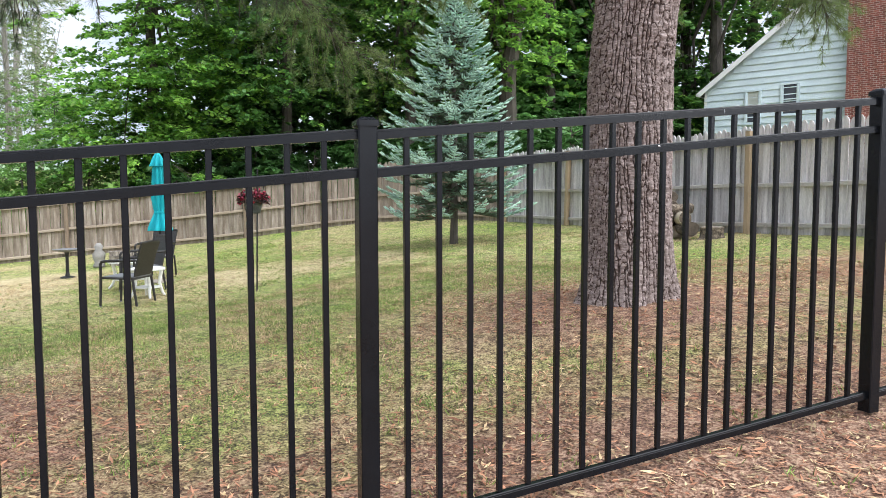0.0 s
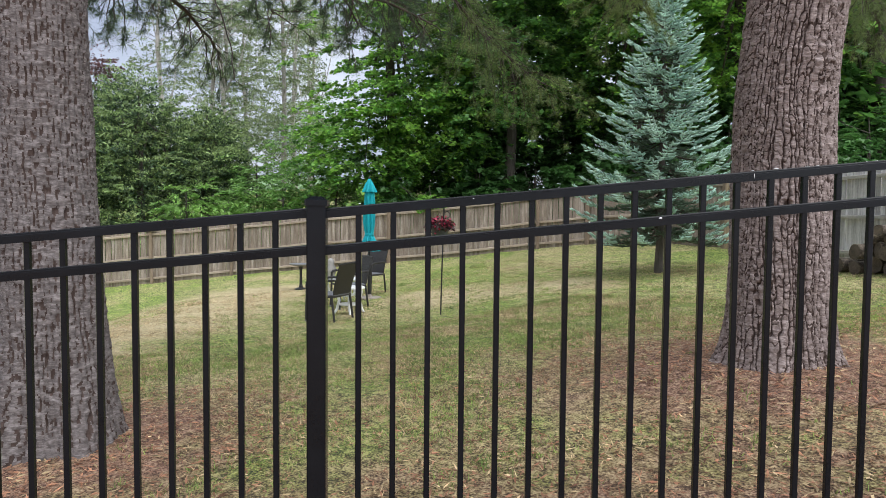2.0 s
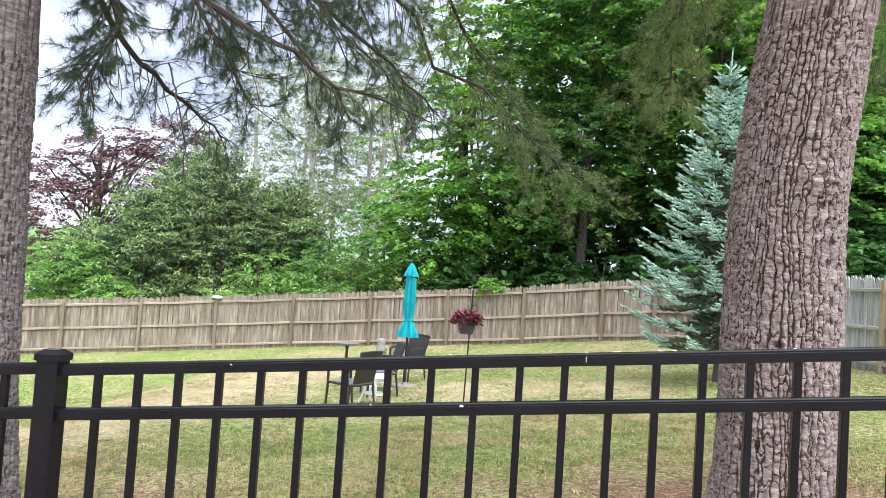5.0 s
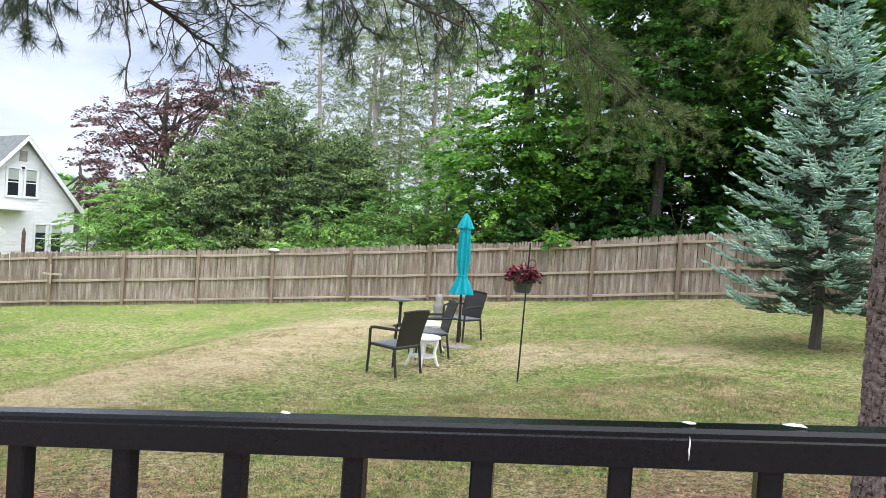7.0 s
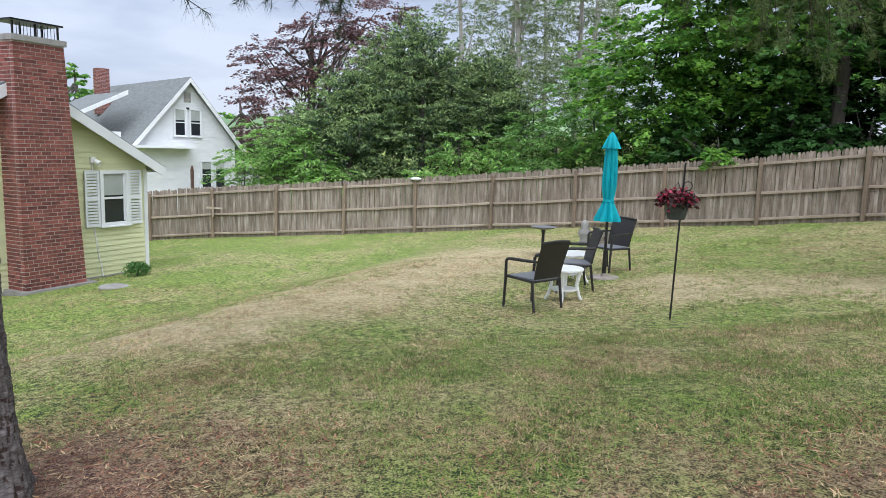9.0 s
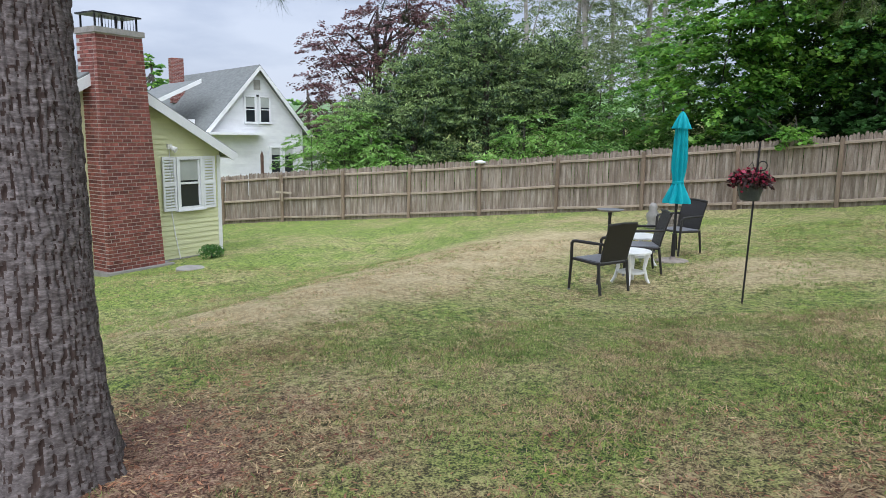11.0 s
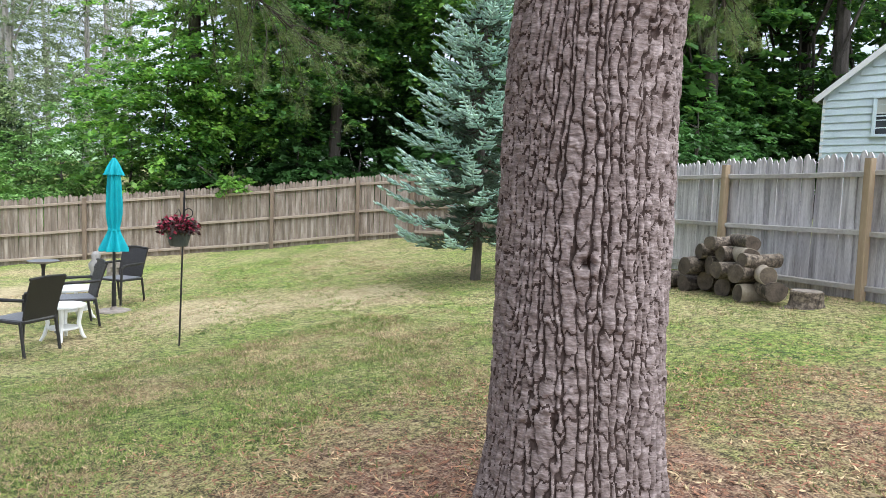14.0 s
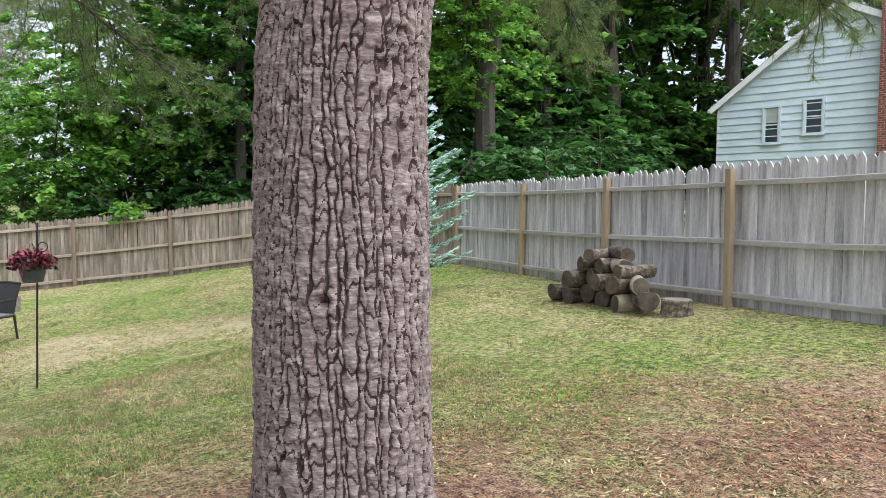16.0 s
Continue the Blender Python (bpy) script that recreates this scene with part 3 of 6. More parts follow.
def wooden_fence(name, line, label, pitch, pick_mat, rail_mat, post_mat, inward, post_h, tall):
    """Posts and three rails on the yard's side, pointed pickets behind them."""
    rng = random.Random(len(line))
    fence = thing(name, (line[0][0], line[0][1], 0), 0, label, "fence")
    org = Vector((*line[0], 0))
    shapes = [picket_form(pitch * 0.96, tall + 0.08 + d, pitch * 0.62).mesh("picket", pick_mat) for d in (-0.02, 0.0, 0.015, 0.03)]
    post = Form().box((0, 0, post_h / 2 - 0.1), (0.095, 0.095, post_h + 0.2), edge=0.01).mesh("post", post_mat)
    for k, (x, y) in enumerate(line):
        nx, ny = (line[k + 1][0] - x, line[k + 1][1] - y) if k + 1 < len(line) else (x - line[k - 1][0], y - line[k - 1][1])
        run = Vector((nx, ny, 0))
        length = run.length
        run.normalize()
        off = Vector((run.y, -run.x, 0)) * inward
        turn = math.degrees(math.atan2(run.y, run.x))
        base = Vector((x, y, gz(x, y)))
        p = base - org + off * 0.05
        part("post", post, None, fence, m=pose(p.x, p.y, p.z, rng.uniform(-1, 1), rng.uniform(-1.2, 1.2), turn))
        if k + 1 == len(line):
            break
        end = Vector((*line[k + 1], gz(*line[k + 1])))
        for h in (0.15, 0.80, 1.53):
            a, b = base + off * 0.02 + Vector((0, 0, h)) - org, end + off * 0.02 + Vector((0, 0, h + rng.uniform(-0.02, 0.02))) - org
            sag = (a + b) / 2 - Vector((0, 0, rng.uniform(0.0, 0.02)))
            rail = Form()
            ol = [(-0.045, -0.03), (0.028, -0.03), (0.03, 0.026), (0.022, 0.034), (-0.045, 0.036)]
            rail.prism(ol, a, sag)
            rail.prism(ol, sag, b)
            part("rail", rail, rail_mat, fence)
        count = max(2, round(length / pitch))
        for i in range(count):
            c = base.lerp(end, (i + 0.5) / count) - off * 0.03
            ground_here = base.lerp(end, (i + 0.5) / count).z
            o = part("picket", shapes[rng.randrange(4)], None, fence,
                     m=pose(c.x - org.x, c.y - org.y, ground_here - 0.06 + rng.uniform(-0.012, 0.012), rng.uniform(-0.5, 0.5), rng.uniform(-0.5, 0.5), turn + rng.uniform(-1, 1)))
    return fence


# ---------------------------------------------------------------- houses
def wall_frame(a, b):
    """A frame with x along the wall from a to b, z up, and y out of the wall, to the left of the way from a to b."""
    a, b = Vector(a), Vector(b)
    d = Vector((b.x - a.x, b.y - a.y, 0)).normalized()
    m = Matrix.Identity(4)
    m.col[0][:3], m.col[1][:3], m.col[2][:3] = d, Vector((-d.y, d.x, 0)), (0, 0, 1)
    m.col[3][:3] = a
    return m


def clapboards(house, name, mat, x0, x1, z0, z1, step, top=None, proud=0.012, y=0.0):
    """Lapped boards from z0 to z1; top(z) gives the ends under a sloping roof."""
    z = z0
    while z < z1 - 0.02:
        a, b = (x0, x1) if top is None else top(z + step)
        if b - a > 0.1:
            f = Form()
            f.add([(a, y + proud + 0.006, z), (b, y + proud + 0.006, z), (b, y, z), (a, y, z), (a, y + 0.004, z + step + 0.012), (b, y + 0.004, z + step + 0.012), (b, y, z + step + 0.012), (a, y, z + step + 0.012)],
                  [(0, 1, 5, 4), (0, 3, 2, 1), (4, 5, 6, 7), (0, 4, 7, 3), (1, 2, 6, 5), (2, 3, 7, 6)])
            part(name, f, mat, house)
        z += step


def window(house, x, z, w, h, y=0.035, panes=(1, 1), blind=0.0, shutters=False, frame_mat=None, deep=0.05):
    """A sash window about (x, z) in the wall's frame."""
    fm = frame_mat or WHITE_PAINT
    e = 0.07
    fr = Form()
    for cx, cz, sx, sz in ((0, h / 2 + e / 2, w + 2 * e, e), (0, -h / 2 - e / 2, w + 2 * e, e), (-w / 2 - e / 2, 0, e, h), (w / 2 + e / 2, 0, e, h)):
        fr.box((x + cx, y + 0.03, z + cz), (sx, 0.08, sz))
    win = part("window", fr, fm, house, "white window frame")
    part("sill", Form().box((x, y + 0.055, z - h / 2 - e - 0.015), (w + 0.2, 0.11, 0.03)), fm, win)
    bars = Form().box((x, y + 0.025, z), (w, 0.035, 0.045))
    for side in (1, -1):
        for cx in (-w / 2 + 0.02, w / 2 - 0.02):
            bars.box((x + cx, y + 0.02, z + side * h / 4), (0.04, 0.03, h / 2 - 0.03))
        for k in range(1, panes[0]):
            bars.box((x - w / 2 + w * k / panes[0], y + 0.018, z + side * h / 4), (0.016, 0.02, h / 2 - 0.03))
        for k in range(1, panes[1]):
            bars.box((x, y + 0.018, z + side * h / 4 - h / 4 + h / 2 * k / panes[1]), (w, 0.02, 0.016))
    part("sash", bars, fm, win)
    part("pane", Form().box((x, y + 0.008, z), (w, 0.008, h)), PANE, win, "dark reflecting pane")
    if blind:
        part("blind", Form().box((x, y + 0.0145, z + h / 2 - h * blind / 2), (w - 0.06, 0.004, h * blind - 0.02)), BLIND, win, "pale lowered blind")
    if shutters:
        for s in (-1, 1):
            sh = Form()
            cx = x + s * (w / 2 + e + 0.19)
            for dx in (-0.15, 0.15):
                sh.box((cx + dx, y + 0.04, z), (0.05, 0.03, h + 0.14))
            for dz in (-h / 2 - 0.04, 0, h / 2 + 0.04):
                sh.box((cx, y + 0.04, z + dz), (0.25, 0.03, 0.07))
            n = 16
            for k in range(n):
                sh.box((cx, y + 0.036, z - h / 2 + h * (k + 0.5) / n), (0.26, 0.02, h / n * 0.62))
            part("shutter", sh, WHITE_PAINT, house, "white louvred shutter")


def gable_house(name, a, b, base, eave, apex_x, apex, depth, label, siding, step, roof_mat, trim, over=0.3, left_eave=None):
    """A house with its gable wall from a to b; heights above the frame's base."""
    m = wall_frame((*a, base), (*b, base))
    house = new(name)
    house.matrix_basis = m
    tagged(house, label, "house")
    wd = math.hypot(b[0] - a[0], b[1] - a[1])
    le = eave if left_eave is None else left_eave
    pts = [(0, -3), (wd, -3), (wd, eave), (apex_x, apex), (0, le)]
    body = Form().add([(x, y, z) for y in (0, -depth) for x, z in pts], [(0, 1, 2, 3, 4), (9, 8, 7, 6, 5)] + [(i, (i + 1) % 5, 5 + (i + 1) % 5, 5 + i) for i in range(5)])
    part("wall", body, siding, house)

    def ends(z):
        l = 0.0 if z <= le else apex_x * (z - le) / (apex - le)
        r = wd if z <= eave else wd - (wd - apex_x) * (z - eave) / (apex - eave)
        return l, r
    clapboards(house, "siding_board", siding, 0, wd, -0.3, apex, step, ends, proud=min(step * 0.19, 0.045), y=0.002)
    for x1, z1, nm in ((0, le, -1), (wd, eave, 1)):
        run = Vector((x1 - apex_x, 0, z1 - apex))
        d = run.normalized()
        tip = Vector((x1, 0, z1)) + d * over
        nrm = Vector((-d.z, 0, d.x)) * (1 if d.x > 0 else -1)
        t = 0.12
        q = [Vector((apex_x, 0, apex)), tip, tip + nrm * t, Vector((apex_x, 0, apex + t * 1.2))]
        roof = Form().add([(p.x, y, p.z) for y in (over, -depth - over) for p in q], [(0, 1, 2, 3), (7, 6, 5, 4), (0, 4, 5, 1), (1, 5, 6, 2), (2, 6, 7, 3), (3, 7, 4, 0)])
        part("roof", roof, roof_mat, house, "grey shingled roof slope")
        rk = [Vector((apex_x, 0, apex + 0.10)), tip + nrm * 0.10, tip - nrm * 0.10, Vector((apex_x, 0, apex - 0.13))]
        rake = Form().add([(p.x, y, p.z) for y in (over + 0.03, over + 0.003) for p in rk], [(0, 1, 2, 3), (7, 6, 5, 4), (0, 4, 5, 1), (1, 5, 6, 2), (2, 6, 7, 3), (3, 7, 4, 0)])
        part("rake_board", rake, trim, house, "white rake board")
        gut = Form().box((tip.x + nm * 0.05, -depth / 2, tip.z + 0.02), (0.1, depth + 2 * over, 0.10))
        part("gutter", gut, trim, house)
    for x in (0.05, wd - 0.05):
        h = (le if x < 1 else eave)
        part("corner_board", Form().box((x, 0.016, h / 2 - 0.2), (0.1, 0.035, h + 0.2)), trim, house)
    return house


def brick_stack(house, rows_of, joined=True, part_name="chimney", first=300):
    """rows_of: boxes as (low x at foot, low x at top, high x, back, front, foot, top)."""
    core = Form()
    bricks = []
    for xf, xt, r, y0, y1, z0, z1 in rows_of:
        e = 0.008
        core.add([(xf + e, y0, z0), (r - e, y0, z0), (r - e, y1 - e, z0), (xf + e, y1 - e, z0), (xt + e, y0, z1), (r - e, y0, z1), (r - e, y1 - e, z1), (xt + e, y1 - e, z1)],
                 [(3, 2, 1, 0), (4, 5, 6, 7), (0, 1, 5, 4), (1, 2, 6, 5), (2, 3, 7, 6), (3, 0, 4, 7)])
        n = int((z1 - z0) / 0.075)
        for k in range(n):
            z = z0 + k * 0.075
            x0 = xf + (xt - xf) * (k + 0.5) / n
            x = x0
            shift = 0.105 if k % 2 else 0.0
            while x < r - 0.03:
                w = min((0.20 if x > x0 or not shift else 0.095), r - x)
                w = r - x if r - x - w < 0.06 else w
                bricks.append((x + w / 2, y1 - 0.05, z + 0.034, w - 0.015, 0.1, 0.061))
                x += w + 0.0
            y = y0 + (0.1 if k % 2 else 0)
            while y < y1 - 0.13:
                w = min(0.20, y1 - 0.1 - y)
                bricks.append((x0 + 0.05, y + w / 2, z + 0.034, 0.1, w - 0.015, 0.061))
                if y1 - y0 > 0.3:
                    bricks.append((r - 0.05, y + w / 2, z + 0.034, 0.1, w - 0.015, 0.061))
                y += 0.20
    stack = part(part_name, core, MORTAR, house, "red brick chimney with pale mortar joints")
    rest, shared = Form(), {}
    for i, (x, y, z, a, b, c) in enumerate(bricks):
        if i < first:
            key = (round(a, 3), round(b, 3), round(c, 3))
            if key not in shared:
                shared[key] = Form().box((0, 0, 0), (a, b, c)).mesh("brick", BRICK)
            part("brick", shared[key], None, stack, m=pose(x, y, z))
        else:
            rest.box((x, y, z), (a, b, c))
    if rest.v:
        me = bpy.data.meshes.new("brickwork")
        me.from_pydata(rest.v, [], rest.f)
        me.materials.append(BRICK_LOOSE)
        o = new("brickwork", me)
        o.parent = stack
        tagged(o, kind="stuff")
    return stack


def green_house():
    base = -0.78
    house = gable_house("small_house", (-18.3, 0.1), (-13.5, -3.5), base, 2.40, 3.0, 4.05, 7.0, "pale green clapboard house with a brick chimney", GREEN_SIDING, 0.115, SHINGLE, WHITE_PAINT, 0.28)
    window(house, 0.93, 1.68, 0.58, 1.08, panes=(1, 1), blind=0.45, shutters=True)
    stack = brick_stack(house, [(2.03, 2.32, 3.35, -0.1, 0.55, 0.0, 4.75)])
    part("footing", Form().box((2.66, 0.28, -0.2), (1.60, 0.75, 0.40)), CONCRETE, house)
    part("chimney_crown", Form().box((2.83, 0.22, 4.80), (1.1, 0.72, 0.11)), CONCRETE, house)
    cage = Form()
    for x in (2.38, 2.83, 3.28):
        for y in (-0.02, 0.46):
            cage.box((x, y, 4.98), (0.03, 0.03, 0.26))
    cage.box((2.83, 0.22, 5.13), (1.05, 0.62, 0.03))
    for k in range(14):
        cage.box((2.38 + k * 0.068, 0.455, 4.97), (0.008, 0.008, 0.24))
    part("chimney_cap", cage, DARK_METAL, house, "dark metal chimney cap with mesh")
    lamp = Form().box((1.42, 0.05, 2.52), (0.12, 0.1, 0.12), edge=0.03)
    lamp.tube([(1.40, 0.1, 2.5), (1.36, 0.2, 2.44)], [0.05, 0.065], 10)
    part("flood_light", lamp, WHITE_PLASTIC, house, "white outdoor flood light")
    part("conduit", Form().tube([(1.42, 0.03, 2.45), (1.42, 0.03, 1.0), (1.36, 0.04, 0.5), (1.28, 0.08, -0.05)], 0.012, 6), WHITE_PAINT, house)
    part("foundation", Form().box((2.7, 0.0, -0.22), (5.5, 0.06, 0.36)), CONCRETE, house)


def white_house():
    base = -2.2
    house = gable_house("white_house", (-39.9, -0.45), (-36.95, -4.75), base, 4.35, 2.55, 7.45, 11.0, "white clapboard house with a grey roof", WHITE_PAINT, 0.16, SHINGLE, WHITE_PAINT, 0.45)
    for x in (2.15, 2.95):
        window(house, x, 5.35, 0.55, 1.25, panes=(1, 1), blind=0.42)
    for x in (0.85, 1.6):
        window(house, x, 2.75, 0.55, 1.3, panes=(1, 1), blind=0.3)
    part("porch_roof", Form().box((4.0, 0.5, 4.12), (3.0, 1.0, 0.12)), WHITE_PAINT, house)
    brick_stack(house, [(3.6, 3.6, 4.3, -8.2, -7.6, 5.8, 8.35)], first=60)
    annexe = Form().box((-0.75, -1.2, 1.2), (1.5, 2.4, 3.0))
    part("annexe", annexe, WHITE_PAINT, house, "low white annexe")
    part("annexe_roof", Form().add([(x, y, z + t) for t in (0.0, 0.1) for x, y, z in ((-1.75, 0.2, 2.65), (0.0, 0.2, 3.55), (0.0, -2.6, 3.55), (-1.75, -2.6, 2.65))], [(3, 2, 1, 0), (4, 5, 6, 7), (0, 1, 5, 4), (1, 2, 6, 5), (2, 3, 7, 6), (3, 0, 4, 7)]), WHITE_PAINT, house)
    part("wing", Form().box((7.0, -4.2, 1.6), (3.6, 5.0, 6.4)), WHITE_PAINT, house)
    part("wing_roof", Form().add([(x, y, z) for y in (-1.4, -7.0) for x, z in ((5.0, 6.6), (8.9, 4.7), (8.9, 4.88), (5.0, 6.78))], [(0, 1, 2, 3), (7, 6, 5, 4), (0, 4, 5, 1), (1, 5, 6, 2), (2, 6, 7, 3), (3, 7, 4, 0)]), SHINGLE, house, "grey shingled wing roof")
    part("wing_rake", Form().add([(x, y, z) for y in (-1.36, -1.4) for x, z in ((4.9, 6.62), (8.95, 4.62), (8.95, 4.84), (4.9, 6.84))], [(0, 1, 2, 3), (7, 6, 5, 4), (0, 4, 5, 1), (1, 5, 6, 2), (2, 6, 7, 3), (3, 7, 4, 0)]), WHITE_PAINT, house)
    part("lamp", Form().box((2.55, 0.08, 6.05), (0.14, 0.12, 0.1), edge=0.03), DARK_METAL, house)
    part("attic_vent", Form().box((2.55, 0.03, 6.6), (0.35, 0.05, 0.5)), CONCRETE, house)
    return house


def blue_house():
    base = 1.0
    house = gable_house("blue_house", (1.6, 32.15), (-8.6, 33.05), base, 5.25, 6.05, 8.45, 8.0, "pale blue clapboard house behind the grey fence", BLUE_SIDING, 0.27, SHINGLE, WHITE_PAINT, 0.25)
    window(house, 8.22, 4.45, 0.50, 1.25, blind=0.45, frame_mat=BLUE_SIDING)
    window(house, 6.80, 4.65, 0.56, 1.15, blind=0.0, frame_mat=BLUE_SIDING)
    brick_stack(house, [(3.05, 3.05, 4.75, -0.1, 0.5, -1.0, 5.9), (3.45, 3.45, 4.75, -0.1, 0.5, 5.9, 10.4)], first=200)
    part("chimney_shoulder", Form().add([(x, y, z) for y in (-0.1, 0.497) for x, z in ((3.05, 5.905), (3.45, 5.905), (3.45, 6.5))], [(0, 1, 2), (5, 4, 3), (0, 3, 4, 1), (1, 4, 5, 2), (2, 5, 3, 0)]), BRICK, house)


def deck_railing(house):
    """A brown picket railing on the deck before the white house."""
    m = house.matrix_basis
    rail = thing("deck_railing", m @ Vector((0, 1.3, 0)), math.degrees(math.atan2(m[1][0], m[0][0])), "dark brown wooden picket railing of a deck", "railing")
    for k in range(22):
        x = -0.3 + k * 0.145
        part("picket", Form().box((x, 0, 1.05), (0.10, 0.025, 2.1 + 0.12 * (k % 2)), edge=0.008), DECK_WOOD, rail)
    for z in (1.2, 1.95):
        part("rail", Form().box((1.22, -0.04, z), (3.2, 0.05, 0.09)), DECK_WOOD, rail)
    for x, top in ((-0.4, 2.4), (2.95, 3.05)):
        post = Form().box((x, 0, top / 2), (0.13, 0.13, top), edge=0.01)
        post.add([(x - 0.065, -0.065, top), (x + 0.065, -0.065, top), (x + 0.065, 0.065, top), (x - 0.065, 0.065, top), (x, 0, top + 0.25)], [(0, 1, 4), (1, 2, 4), (2, 3, 4), (3, 0, 4), (3, 2, 1, 0)])
        part("post", post, DECK_WOOD, rail)


def utility_pole(x, y, top):
    base = gz(x, y)
    pole = thing("utility_pole", (x, y, base), 0, "grey wooden utility pole with wires", "pole")
    h = top - base
    part("shaft", Form().tube([(0, 0, -0.3), (0.03, 0, h * 0.5), (0, 0, h)], [0.16, 0.14, 0.11], 10), GREY_BARK, pole)
    part("crossarm", Form().box((0, 0, h - 0.5), (0.1, 1.8, 0.12)), GREY_BARK, pole)
    for z in (0.4, 1.6):
        part("wire", Form().tube([(0, -26 + 2 * k, h - z - 0.012 * (26 - abs(2 * k - 26)) + 0.3) for k in range(27)], 0.02, 4), DARK_METAL, pole)


green_house()
deck_railing(white_house())
blue_house()
utility_pole(-60.4, -2.1, 3.8)

# ---------------------------------------------------------------- garden furniture
def build_chair(place, turn, label):
    """Local y is the way the sitter faces."""
    c = thing("patio_chair", place, turn, label, "chair", "wicker patio chairs")
    seat = Form().box((0, 0.0, 0.415), (0.47, 0.46, 0.03), edge=0.03)
    part("seat", seat, GREY_MESH, c, "grey woven seat")
    rim = Form()
    rim.tube([(-0.25, -0.22, 0.40), (-0.25, 0.24, 0.41), (0.25, 0.24, 0.41), (0.25, -0.22, 0.40), (-0.25, -0.22, 0.40)], 0.018, 6)
    part("seat_frame", rim, WICKER, c)
    back, n, pts = Form(), 9, []
    for i in range(n + 1):
        y, w, z = -0.22 - 0.13 * (i / n) ** 1.3, 0.235 + 0.02 * i / n, 0.43 + 0.47 * i / n
        pts += [(-w, y, z), (w, y, z), (w, y - 0.022, z), (-w, y - 0.022, z)]
    back.add(pts, [(4 * i + k, 4 * i + (k + 1) % 4, 4 * i + 4 + (k + 1) % 4, 4 * i + 4 + k) for i in range(n) for k in range(4)] + [(3, 2, 1, 0), (4 * n, 4 * n + 1, 4 * n + 2, 4 * n + 3)])
    part("backrest", back, WICKER, c, "woven dark backrest")
    top = Form().tube([(-0.255, -0.345, 0.90), (0, -0.36, 0.915), (0.255, -0.345, 0.90)], 0.018, 6)
    part("back_frame", top, WICKER, c)
    for s in (-1, 1):
        part("leg", Form().tube([(s * 0.255, -0.21, 0.42), (s * 0.26, -0.27, 0.0)], [0.02, 0.017], 8), WICKER, c)
        part("leg", Form().tube([(s * 0.27, 0.245, 0.62), (s * 0.262, 0.25, 0.40), (s * 0.265, 0.27, 0.0)], [0.02, 0.02, 0.017], 8), WICKER, c)
        part("armrest", Form().tube([(s * 0.255, -0.27, 0.66), (s * 0.275, -0.05, 0.655), (s * 0.275, 0.16, 0.65), (s * 0.272, 0.225, 0.638), (s * 0.27, 0.245, 0.60)], [0.018, 0.021, 0.021, 0.02, 0.019], 8), WICKER, c)
        for y in (-0.27, 0.27):
            part("foot", Form().lathe([(0.018, 0), (0.019, 0.012), (0.017, 0.02)], (s * (0.26 if y < 0 else 0.265), y, -0.003), 8), GREY_MESH, c)
    return c


def side_table(place, turn, r, h, label):
    t = thing("side_table", place, turn, label, "table", "white side tables")
    part("tabletop", Form().lathe([(r * 0.9, h - 0.035), (r, h - 0.03), (r, h - 0.008), (r * 0.96, h)], seg=28), WHITE_PLASTIC, t)
    part("shelf", Form().lathe([(r * 0.68, 0.15), (r * 0.7, 0.155), (r * 0.7, 0.17), (r * 0.66, 0.175)], seg=24), WHITE_PLASTIC, t)
    for k in range(4):
        a = math.pi / 4 + k * math.pi / 2
        u = Vector((math.cos(a), math.sin(a), 0))
        part("leg", Form().tube([u * r * 0.78 + Vector((0, 0, h - 0.03)), u * r * 0.66 + Vector((0, 0, 0.22)), u * r * 0.8 + Vector((0, 0, 0.08)), u * r * 0.98], [0.03, 0.024, 0.022, 0.018], 8), WHITE_PLASTIC, t)
    return t


def set_on(x, y):
    return (x, y, gz(x, y))


build_chair(set_on(-9.42, 6.90), 120, "dark brown wicker patio chair with a grey seat")
build_chair(set_on(-10.62, 7.86), 172, "dark wicker patio chair beside a white side table")
build_chair(set_on(-12.2, 9.1), 205, "dark wicker patio chair by the closed umbrella")
side_table(set_on(-9.85, 7.47), 20, 0.26, 0.46, "small round white plastic side table on the lawn")
side_table(set_on(-11.25, 8.02), 10, 0.36, 0.48, "round white plastic table between the chairs")


